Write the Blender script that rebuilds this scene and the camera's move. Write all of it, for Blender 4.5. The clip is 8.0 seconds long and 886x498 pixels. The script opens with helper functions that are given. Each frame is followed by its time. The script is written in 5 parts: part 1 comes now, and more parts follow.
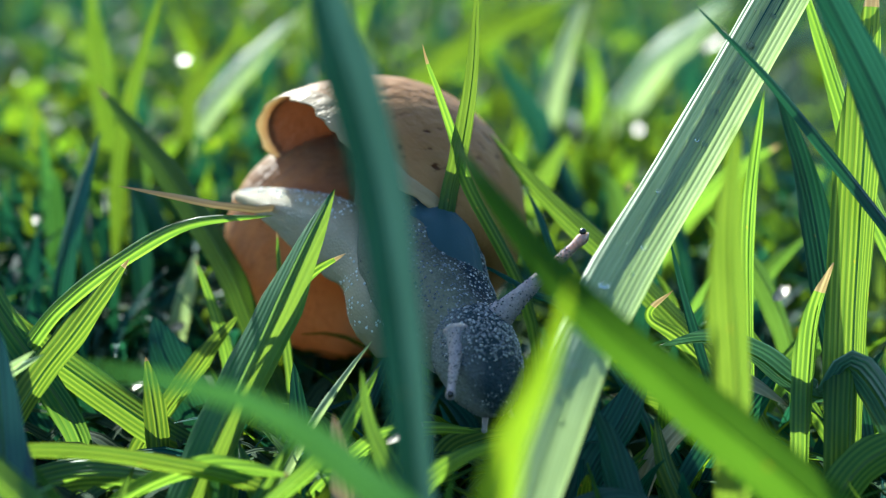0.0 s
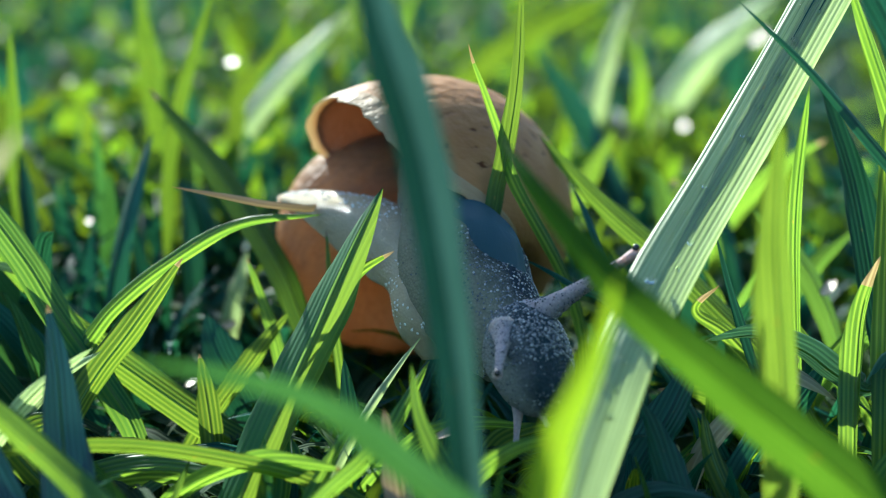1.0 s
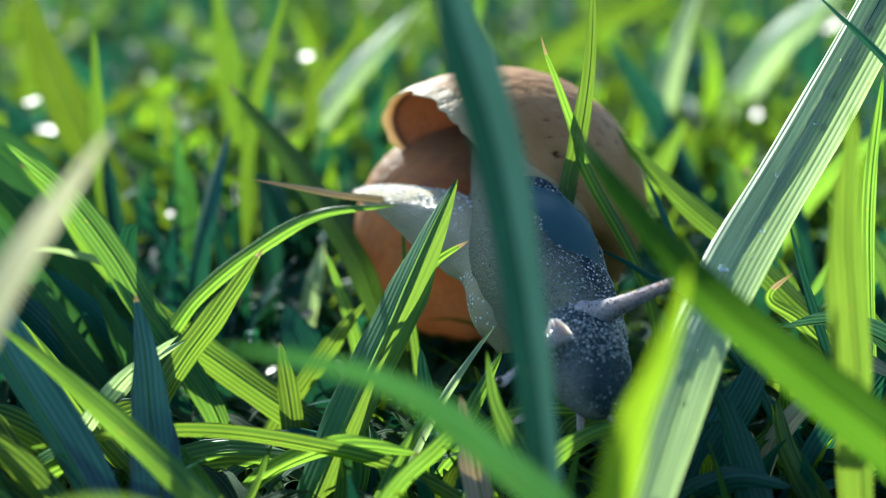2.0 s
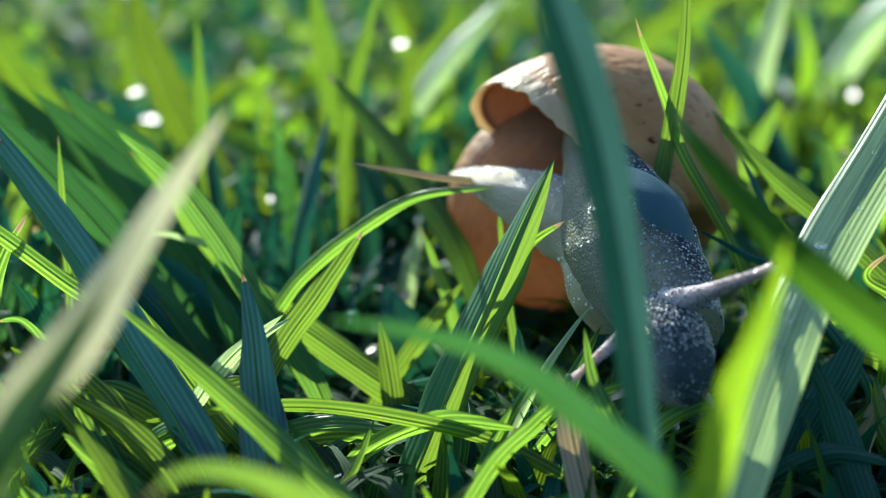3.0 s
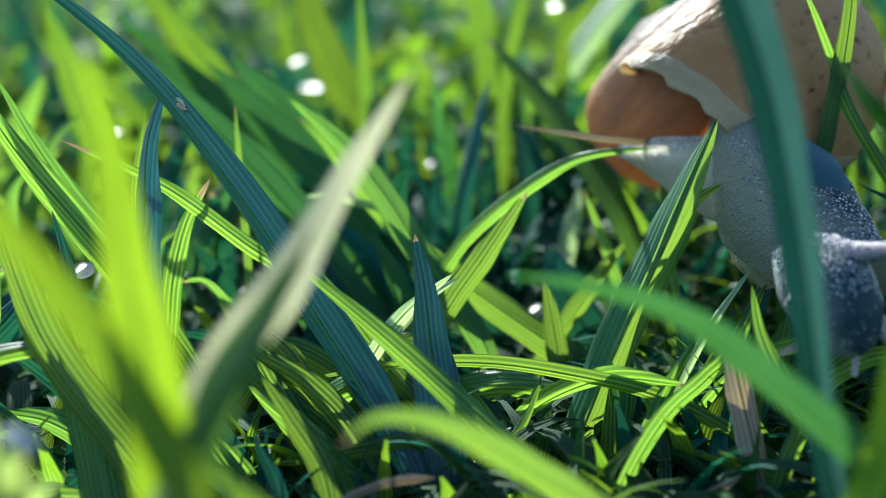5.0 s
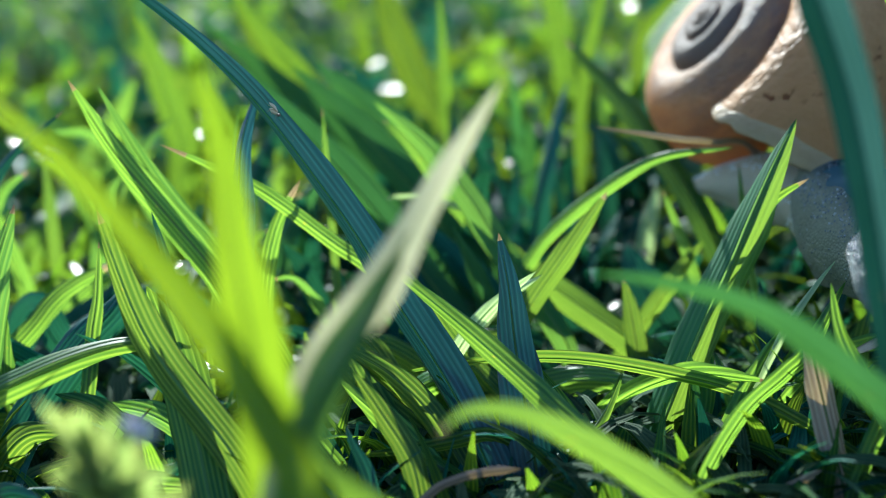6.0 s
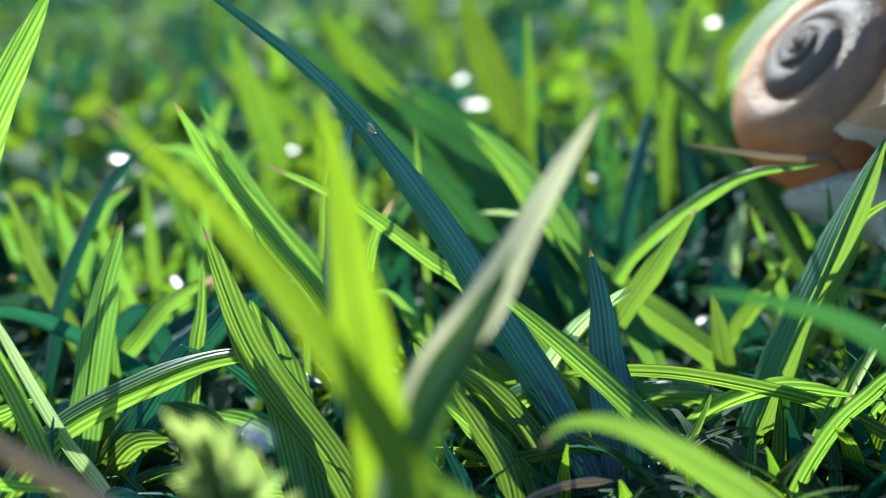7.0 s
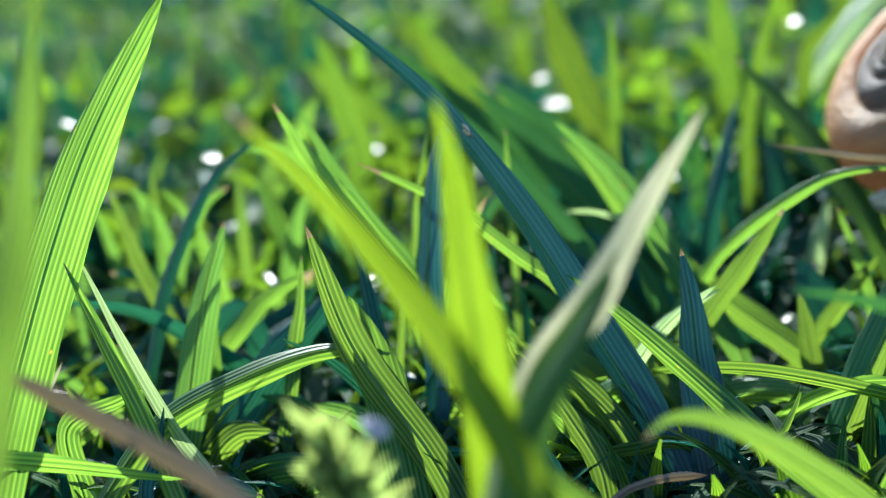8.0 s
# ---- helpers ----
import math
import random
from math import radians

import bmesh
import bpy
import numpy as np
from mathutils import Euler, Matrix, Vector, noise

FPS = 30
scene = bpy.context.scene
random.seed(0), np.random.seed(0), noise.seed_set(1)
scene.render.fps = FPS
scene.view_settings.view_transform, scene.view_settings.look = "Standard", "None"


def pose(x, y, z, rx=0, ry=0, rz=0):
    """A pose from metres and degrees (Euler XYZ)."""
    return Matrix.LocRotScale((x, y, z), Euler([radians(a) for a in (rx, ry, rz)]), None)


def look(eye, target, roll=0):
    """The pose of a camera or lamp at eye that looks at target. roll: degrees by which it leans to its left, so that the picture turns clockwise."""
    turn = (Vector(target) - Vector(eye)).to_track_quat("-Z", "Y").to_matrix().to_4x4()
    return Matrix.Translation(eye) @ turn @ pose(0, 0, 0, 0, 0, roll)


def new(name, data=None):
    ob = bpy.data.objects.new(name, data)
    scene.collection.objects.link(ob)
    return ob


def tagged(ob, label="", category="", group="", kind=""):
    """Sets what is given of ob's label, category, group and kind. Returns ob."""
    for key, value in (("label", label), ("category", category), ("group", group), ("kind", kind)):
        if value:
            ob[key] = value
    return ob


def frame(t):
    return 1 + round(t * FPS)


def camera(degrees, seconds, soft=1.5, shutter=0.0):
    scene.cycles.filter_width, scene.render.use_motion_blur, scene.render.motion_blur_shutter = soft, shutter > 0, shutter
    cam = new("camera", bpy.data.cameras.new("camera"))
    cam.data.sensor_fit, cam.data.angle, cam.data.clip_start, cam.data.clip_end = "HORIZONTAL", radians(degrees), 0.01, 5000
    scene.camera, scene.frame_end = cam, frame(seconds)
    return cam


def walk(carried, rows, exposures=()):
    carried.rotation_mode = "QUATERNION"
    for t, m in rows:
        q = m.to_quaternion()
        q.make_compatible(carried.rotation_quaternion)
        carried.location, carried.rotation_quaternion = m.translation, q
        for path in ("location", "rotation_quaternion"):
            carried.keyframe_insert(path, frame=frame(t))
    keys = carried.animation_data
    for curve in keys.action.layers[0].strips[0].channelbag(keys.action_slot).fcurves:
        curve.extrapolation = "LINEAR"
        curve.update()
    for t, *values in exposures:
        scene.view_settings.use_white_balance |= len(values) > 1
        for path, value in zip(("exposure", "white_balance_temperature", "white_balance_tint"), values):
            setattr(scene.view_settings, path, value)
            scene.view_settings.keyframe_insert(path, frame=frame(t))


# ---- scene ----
cam = camera(38.0, 8.0, soft=1.0)
cam.data.dof.use_dof = True
cam.data.dof.focus_distance = 0.117
cam.data.dof.aperture_fstop = 17.0


def look3(x, y, z, yaw, pitch, roll):
    """Camera pose from its place, its turn to the left, its tilt up and its roll."""
    return pose(x, y, z, 90 + pitch, 0, yaw) @ pose(0, 0, 0, 0, 0, roll)


PATH = [
    (0.0, look3(0.00000, 0.00000, 0.04800, -0.000, -16.000, 3.500)),
    (0.5, look3(-0.00014, -0.00054, 0.04826, 0.791, -16.098, 3.002)),
    (1.0, look3(-0.00020, -0.00145, 0.04831, 2.077, -16.187, 2.488)),
    (2.5, look3(-0.00058, -0.00477, 0.04889, 7.331, -16.940, 0.469)),
    (3.0, look3(-0.00086, -0.00608, 0.04870, 9.491, -17.226, -0.326)),
    (3.5, look3(-0.00132, -0.00666, 0.04879, 11.515, -17.985, -1.082)),
    (4.0, look3(-0.00158, -0.00763, 0.04864, 13.357, -18.287, -1.761)),
    (4.5, look3(-0.00205, -0.00825, 0.04882, 14.797, -18.436, -2.342)),
    (6.0, look3(-0.00254, -0.01303, 0.05058, 19.507, -18.538, -4.036)),
    (6.5, look3(-0.00301, -0.01469, 0.05151, 21.250, -18.089, -4.520)),
    (7.0, look3(-0.00341, -0.01624, 0.05207, 22.833, -17.796, -4.910)),
    (7.5, look3(-0.00380, -0.01756, 0.05258, 24.396, -17.840, -5.394)),
    (8.0, look3(-0.00479, -0.02011, 0.05360, 25.831, -17.732, -5.632)),
]
walk(cam, PATH, exposures=[(0.0, 1.76, 5700, 3), (3.0, 1.76, 5700, 3), (6.0, 1.82, 5400, 4), (8.0, 1.80, 5400, 5)])

# ---------- light ----------
SUN_TO = Vector((-0.44, 0.80, 0.50)).normalized()
world = bpy.data.worlds.new("sky")
scene.world = world
world.use_nodes = True
wn = world.node_tree.nodes
sky = wn.new("ShaderNodeTexSky")
sky.sky_type, sky.sun_disc = "NISHITA", False
sky.sun_elevation = math.asin(SUN_TO.z)
sky.sun_rotation = math.atan2(SUN_TO.x, SUN_TO.y)
wn["Background"].inputs["Strength"].default_value = 0.102
world.node_tree.links.new(sky.outputs[0], wn["Background"].inputs["Color"])
sun = new("sun", bpy.data.lights.new("sun", "SUN"))
sun.data.energy, sun.data.angle, sun.data.color = 4.7, radians(0.6), (1.0, 0.93, 0.79)
sun.matrix_world = look((0, 0, 1), Vector((0, 0, 1)) - SUN_TO)


# ---------- materials ----------
def material(name):
    m = bpy.data.materials.new(name)
    m.use_nodes = True
    t = m.node_tree
    return m, t.nodes, t.links, t.nodes["Principled BSDF"]


def ramp(nodes, stops):
    r = nodes.new("ShaderNodeValToRGB")
    els = r.color_ramp.elements
    while len(els) < len(stops):
        els.new(0.5)
    for e, (p, c) in zip(els, stops):
        e.position, e.color = p, (*c, 1)
    return r


def mapping(nodes, links, source, scale):
    mp = nodes.new("ShaderNodeMapping")
    mp.inputs["Scale"].default_value = scale
    links.new(source, mp.inputs["Vector"])
    return mp.outputs[0]


def noise_tex(nodes, links, vec, scale, detail=4, rough=0.55):
    n = nodes.new("ShaderNodeTexNoise")
    n.inputs["Scale"].default_value, n.inputs["Detail"].default_value, n.inputs["Roughness"].default_value = scale, detail, rough
    if vec is not None:
        links.new(vec, n.inputs["Vector"])
    return n


def mix_rgb(nodes, links, kind, fac, a, b):
    m = nodes.new("ShaderNodeMix")
    m.data_type, m.blend_type = "RGBA", kind
    for sock, v in ((m.inputs[0], fac), (m.inputs[6], a), (m.inputs[7], b)):
        if isinstance(v, bpy.types.NodeSocket):
            links.new(v, sock)
        elif isinstance(v, (int, float)):
            sock.default_value = v
        else:
            sock.default_value = (*v, 1)
    return m.outputs[2]


def bump(nodes, links, height, strength, distance):
    b = nodes.new("ShaderNodeBump")
    b.inputs["Strength"].default_value, b.inputs["Distance"].default_value = strength, distance
    links.new(height, b.inputs["Height"])
    return b.outputs[0]


BANDS = 720.0


def leaf_material(name, low, high, clear, shine, rough, island=False, tint=(2.35, 2.2, 1.1), grain=0.6):
    """A grass leaf: parallel veins along its length, blotches, gloss and light through it."""
    m, n, l, p = material(name)
    uv = n.new("ShaderNodeUVMap").outputs[0]
    band = n.new("ShaderNodeTexWave")
    band.bands_direction, band.wave_profile = "X", "SIN"
    band.inputs["Scale"].default_value, band.inputs["Distortion"].default_value = 1.0, 1.3
    band.inputs["Detail"].default_value, band.inputs["Detail Scale"].default_value = 2.0, 0.6
    l.new(mapping(n, l, uv, (BANDS, 9.0, 1.0)), band.inputs["Vector"])
    fine = noise_tex(n, l, mapping(n, l, uv, (5200.0, 30.0, 1.0)), 1.0, 2)
    broad = noise_tex(n, l, mapping(n, l, uv, (900.0, 5.0, 1.0)), 1.0, 1)
    blot = noise_tex(n, l, mapping(n, l, uv, (300.0, 120.0, 1.0)), 1.0, 3)
    mixed = n.new("ShaderNodeMath")
    mixed.operation = "MULTIPLY_ADD"
    mixed.inputs[1].default_value = 0.6
    l.new(band.outputs["Fac"], mixed.inputs[0])
    half = n.new("ShaderNodeMath")
    half.operation = "MULTIPLY"
    half.inputs[1].default_value = 0.5
    l.new(broad.outputs["Fac"], half.inputs[0])
    l.new(half.outputs[0], mixed.inputs[2])
    soft = tuple(a * 0.6 + b * 0.4 for a, b in zip(low, high))
    mid = tuple(a * 0.42 + b * 0.58 for a, b in zip(low, high))
    vein = ramp(n, [(0.2, tuple(a * 0.8 + b * 0.2 for a, b in zip(low, high))), (0.42, soft), (0.62, mid), (0.8, high)])
    l.new(mixed.outputs[0], vein.inputs[0])
    colour = mix_rgb(n, l, "MULTIPLY", grain, vein.outputs[0], ramp_of(n, l, fine.outputs["Fac"], [(0.38, (0.45, 0.5, 0.45)), (0.6, (1, 1, 1))]))
    colour = mix_rgb(n, l, "MULTIPLY", 0.45, colour, ramp_of(n, l, blot.outputs["Fac"], [(0.3, (0.62, 0.68, 0.6)), (0.6, (1, 1, 1))]))
    spot = noise_tex(n, l, mapping(n, l, uv, (1100.0, 520.0, 1.0)), 1.0, 1)
    colour = mix_rgb(n, l, "MIX", ramp_of(n, l, spot.outputs["Fac"], [(0.74, (0, 0, 0)), (0.80, (0.55, 0.55, 0.55))]), colour, (0.34, 0.24, 0.10))
    if island:
        rnd = n.new("ShaderNodeNewGeometry").outputs["Random Per Island"]
    else:
        rnd = n.new("ShaderNodeObjectInfo").outputs["Random"]
    hue = n.new("ShaderNodeHueSaturation")
    spread = n.new("ShaderNodeMapRange")
    spread.inputs["To Min"].default_value, spread.inputs["To Max"].default_value = 0.488, 0.506
    l.new(rnd, spread.inputs["Value"])
    l.new(spread.outputs[0], hue.inputs["Hue"])
    val = n.new("ShaderNodeMapRange")
    val.inputs["To Min"].default_value, val.inputs["To Max"].default_value = 0.6, 1.15
    l.new(rnd, val.inputs["Value"])
    l.new(val.outputs[0], hue.inputs["Value"])
    l.new(colour, hue.inputs["Color"])
    colour = hue.outputs[0]
    nor = bump(n, l, fine.outputs["Fac"], 0.5, 0.00012)
    nor2 = n.new("ShaderNodeBump")
    nor2.inputs["Strength"].default_value, nor2.inputs["Distance"].default_value = 0.4, 0.0001
    l.new(band.outputs["Fac"], nor2.inputs["Height"])
    l.new(nor, nor2.inputs["Normal"])
    l.new(colour, p.inputs["Base Color"])
    l.new(nor2.outputs[0], p.inputs["Normal"])
    p.inputs["Roughness"].default_value = rough
    p.inputs["Specular IOR Level"].default_value = shine
    tr = n.new("ShaderNodeBsdfTranslucent")
    l.new(mix_rgb(n, l, "MULTIPLY", 1.0, colour, tint), tr.inputs["Color"])
    l.new(nor2.outputs[0], tr.inputs["Normal"])
    mixer = n.new("ShaderNodeMixShader")
    mixer.inputs[0].default_value = clear
    l.new(p.outputs[0], mixer.inputs[1])
    l.new(tr.outputs[0], mixer.inputs[2])
    l.new(mixer.outputs[0], n["Material Output"].inputs["Surface"])
    return m


def ramp_of(nodes, links, value, stops):
    r = ramp(nodes, stops)
    links.new(value, r.inputs[0])
    return r.outputs[0]


LEAF = leaf_material("grass_leaf", (0.022, 0.09, 0.036), (0.085, 0.22, 0.065), 0.56, 0.25, 0.42, tint=(3.8, 2.3, 0.55))
LEAF_MID = leaf_material("emerald_grass_leaf", (0.018, 0.09, 0.046), (0.05, 0.165, 0.066), 0.48, 0.1, 0.5, tint=(5.0, 2.6, 0.6))
LEAF_EVEN = leaf_material("even_grass_leaf", (0.032, 0.10, 0.052), (0.042, 0.125, 0.058), 0.45, 0.2, 0.45, tint=(5.0, 2.6, 0.4), grain=0.3)
LEAF_DEEP = leaf_material("deep_grass_leaf", (0.014, 0.075, 0.018), (0.03, 0.12, 0.03), 0.6, 0.02, 0.7, tint=(4.6, 2.5, 0.5), grain=0.4)
LEAF_BACK = leaf_material("lawn_blade_leaf", (0.018, 0.075, 0.03), (0.065, 0.17, 0.04), 0.5, 0.08, 0.5, tint=(3.7, 2.25, 0.4))
# grass in shade: the teal darkness is put into the leaf colour
LEAF_DARK = leaf_material("shaded_grass_leaf", (0.008, 0.058, 0.054), (0.024, 0.115, 0.096), 0.22, 0.22, 0.42, tint=(2.6, 2.2, 0.9))
MIDRIB = leaf_material("pale_midrib", (0.10, 0.22, 0.07), (0.16, 0.30, 0.10), 0.5, 0.3, 0.4, tint=(2.2, 1.8, 0.9))
# blades turned from the sun: bluish shade painted into the colour
LEAF_NAVY = leaf_material("shaded_navy_leaf", (0.008, 0.048, 0.066), (0.028, 0.10, 0.13), 0.15, 0.4, 0.4, tint=(2.0, 2.2, 1.2))
# dark half of a folded blade, its shade painted in
LEAF_SAGE = leaf_material("sage_grass_leaf", (0.008, 0.045, 0.036), (0.018, 0.075, 0.058), 0.12, 0.06, 0.5, tint=(2.4, 2.0, 1.2), grain=0.3)
LEAF_PALE = leaf_material("glossy_grass_leaf", (0.28, 0.40, 0.21), (0.42, 0.53, 0.32), 0.4, 0.3, 0.5, tint=(1.5, 1.5, 0.9))
LEAF_DIM = leaf_material("dim_grass_leaf", (0.19, 0.27, 0.17), (0.30, 0.38, 0.24), 0.35, 0.3, 0.5, tint=(1.6, 1.6, 0.9))
LEAF_TEAL = leaf_material("teal_grass_leaf", (0.026, 0.085, 0.068), (0.042, 0.112, 0.09), 0.16, 0.1, 0.5, tint=(2.0, 1.7, 1.4), grain=0.3)
LEAF_SOFT = leaf_material("soft_grass_leaf", (0.027, 0.09, 0.042), (0.044, 0.122, 0.052), 0.35, 0.1, 0.5, tint=(2.3, 2.2, 0.8), grain=0.3)
LEAF_GLOSS = leaf_material("wet_grass_leaf", (0.012, 0.05, 0.048), (0.05, 0.13, 0.11), 0.2, 0.9, 0.3, tint=(2.4, 2.2, 0.9))
LEAF_TAN = leaf_material("bleached_grass_leaf", (0.30, 0.30, 0.20), (0.40, 0.40, 0.30), 0.45, 0.2, 0.55, tint=(1.45, 1.35, 1.05), grain=0.3)
LEAF_LIME = leaf_material("lime_grass_leaf", (0.05, 0.15, 0.02), (0.08, 0.19, 0.025), 0.6, 0.05, 0.5, tint=(3.7, 2.3, 0.4), grain=0.3)
LEAF_FAR = leaf_material("lawn_leaf", (0.014, 0.07, 0.028), (0.07, 0.175, 0.036), 0.55, 0.04, 0.55, island=True, tint=(3.7, 2.25, 0.35))
# shaded copy of the lawn leaf, shade painted as dark teal
LEAF_DARK_FAR = leaf_material("shaded_lawn_leaf", (0.008, 0.06, 0.054), (0.024, 0.115, 0.09), 0.25, 0.08, 0.5, island=True)
TWIG = leaf_material("withered_stem", (0.14, 0.10, 0.075), (0.3, 0.22, 0.16), 0.1, 0.3, 0.6)
THATCH = leaf_material("dead_thatch", (0.025, 0.06, 0.038), (0.07, 0.12, 0.06), 0.3, 0.05, 0.7, island=True)
LEAF_DRY = leaf_material("dry_leaf", (0.20, 0.14, 0.10), (0.40, 0.31, 0.24), 0.25, 0.3, 0.6)


def plain_material(name, colour, rough):
    m, n, l, p = material(name)
    obj = n.new("ShaderNodeTexCoord").outputs["Object"]
    k = noise_tex(n, l, mapping(n, l, obj, (900, 900, 900)), 1.0, 3)
    l.new(mix_rgb(n, l, "MULTIPLY", 0.4, colour, ramp_of(n, l, k.outputs["Fac"], [(0.3, (0.5, 0.5, 0.5)), (0.7, (1, 1, 1))])), p.inputs["Base Color"])
    p.inputs["Roughness"].default_value = rough
    return m


def soil_material():
    m, n, l, p = material("soil")
    pos = n.new("ShaderNodeNewGeometry").outputs["Position"]
    a = noise_tex(n, l, pos, 260, 8, 0.65)
    b = noise_tex(n, l, pos, 35, 4)
    c = mix_rgb(n, l, "MIX", b.outputs["Fac"], ramp_of(n, l, a.outputs["Fac"], [(0.3, (0.018, 0.024, 0.018)), (0.7, (0.05, 0.05, 0.034))]), (0.02, 0.05, 0.034))
    l.new(c, p.inputs["Base Color"])
    p.inputs["Roughness"].default_value = 1.0
    p.inputs["Specular IOR Level"].default_value = 0.0
    l.new(bump(n, l, a.outputs["Fac"], 1.0, 0.002), p.inputs["Normal"])
    return m


SOIL = soil_material()


# ---------- helpers ----------
def link_bmesh(name, bm, mat, smooth=True):
    me = bpy.data.meshes.new(name)
    bm.to_mesh(me)
    bm.free()
    me.materials.append(mat)
    if smooth:
        for f in me.polygons:
            f.use_smooth = True
    return new(name, me)


def part(name, bm, mat, parent, label="", smooth=True):
    ob = link_bmesh(name, bm, mat, smooth)
    ob.parent = parent
    return tagged(ob, label) if label else ob


def spline(points, count):
    """Points along a smooth curve through the given ones, evenly in its parameter."""
    pts = [Vector(p) for p in points]
    ext = [2 * pts[0] - pts[1], *pts, 2 * pts[-1] - pts[-2]]
    out = []
    for k in range(count):
        u = k / (count - 1) * (len(pts) - 1)
        i = min(int(u), len(pts) - 2)
        f = u - i
        a, b, c, d = ext[i : i + 4]
        out.append(0.5 * (2 * b + (c - a) * f + (2 * a - 5 * b + 4 * c - d) * f * f + (3 * b - a - 3 * c + d) * f ** 3))
    return out


def skin_rings(bm, rings, vs, close_start=False, close_end=False):
    uv = bm.loops.layers.uv.verify()
    made = [[bm.verts.new(v) for v in ring] for ring in rings]
    c = len(made[0])
    for i in range(len(made) - 1):
        for j in range(c):
            k = (j + 1) % c
            f = bm.faces.new((made[i][j], made[i][k], made[i + 1][k], made[i + 1][j]))
            f.smooth = True
            for loop, (uu, vv) in zip(f.loops, ((j, i), (j + 1, i), (j + 1, i + 1), (j, i + 1))):
                loop[uv].uv = (uu / c, vs[vv])
    for flag, ring in ((close_start, made[0]), (close_end, made[-1])):
        if flag:
            bm.faces.new(ring)
    return made


GROUND = -0.008


def rooted(points):
    """The way of a blade in metres, carried on from its lower end down into the soil."""
    pts = [Vector(p) / 1000 for p in points]
    a, step = pts[0], pts[0] - pts[1]
    drop = a.z - GROUND + 0.002
    if drop > 0.002:
        lean = Vector((step.x, step.y, 0))
        if lean.length > 1e-6:
            lean = lean.normalized() * min(drop * 0.6, 0.02) * (0.3 + 0.7 * min(1, lean.length / max(step.length, 1e-6)))
        pts.insert(0, Vector((a.x + lean.x * 0.75, a.y + lean.y * 0.75, a.z - drop * 0.45)))
        pts.insert(0, Vector((a.x + lean.x, a.y + lean.y, GROUND - 0.002)))
    return pts


def ribbon(bm, way, width, turn, fold, taper, across=10, first=0.0, last=1.0, face=(0.12, -1, 0.1), lift=0.0, off=0.0, ease=False, halves=False, slim=0.62):
    """A leaf blade along way: keeled, ribbed, tapering to its tip; UV in metres across and along."""
    uv = bm.loops.layers.uv.verify()
    n = len(way)
    dist = [0.0]
    for a, b in zip(way, way[1:]):
        dist.append(dist[-1] + (b - a).length)
    total = dist[-1]
    seed = way[0].x * 917 + way[0].y * 533
    rows, coords = [], []
    face = Vector(face).normalized()
    for k in range(n):
        s = dist[k] / total
        if s < first - 1e-6 or s > last + 1e-6:
            continue
        tan = (way[min(k + 1, n - 1)] - way[max(k - 1, 0)]).normalized()
        side = tan.cross(face)
        if side.length < 1e-4:
            side = tan.cross(Vector((1, 0, 0)))
        side.normalize()
        side = Matrix.Rotation(radians(turn + 9 * math.sin(seed + 5 * s)), 3, tan) @ side
        out = side.cross(tan).normalized()
        w = width * (slim + (1 - slim) * min(1, s / (0.35 if slim > 0.5 else 0.85)))
        if s > 1 - taper:
            q = (1 - s) / taper
            w *= max(0.02, q ** 0.72)
        w *= 1 + 0.03 * math.sin(seed * 3 + 37 * s)
        wide = w / width
        if ease:
            w *= min(1.0, (s - first) / 0.16 + 0.02, (last - s) / 0.08 + 0.02)
        row, crow = [], []
        for j in range(across + 1):
            u = j / across * 2 - 1
            if across > 4:
                u = (-1.0 if j == 0 else 1.0) if j in (0, across) else (2 * (j - 1) / (across - 2) - 1) * 0.955
            depth = fold * (abs(u) - 0.5) * w * 0.5 + 0.012 * width * math.cos(u * 14)
            if abs(u) == 1.0 and across > 4:
                depth += 0.035 * w
            v = way[k] + side * (u * w / 2 + off * wide) - out * (depth + lift * wide)
            row.append(bm.verts.new(v))
            crow.append((u * w / 2 + seed % 1, dist[k]))
        rows.append(row)
        coords.append(crow)
    for k in range(len(rows) - 1):
        for j in range(across):
            f = bm.faces.new((rows[k][j], rows[k][j + 1], rows[k + 1][j + 1], rows[k + 1][j]))
            f.smooth = True
            f.material_index = int(halves and j >= across // 2)
            for loop, c in zip(f.loops, (coords[k][j], coords[k][j + 1], coords[k + 1][j + 1], coords[k + 1][j])):
                loop[uv].uv = c


BLADES = []


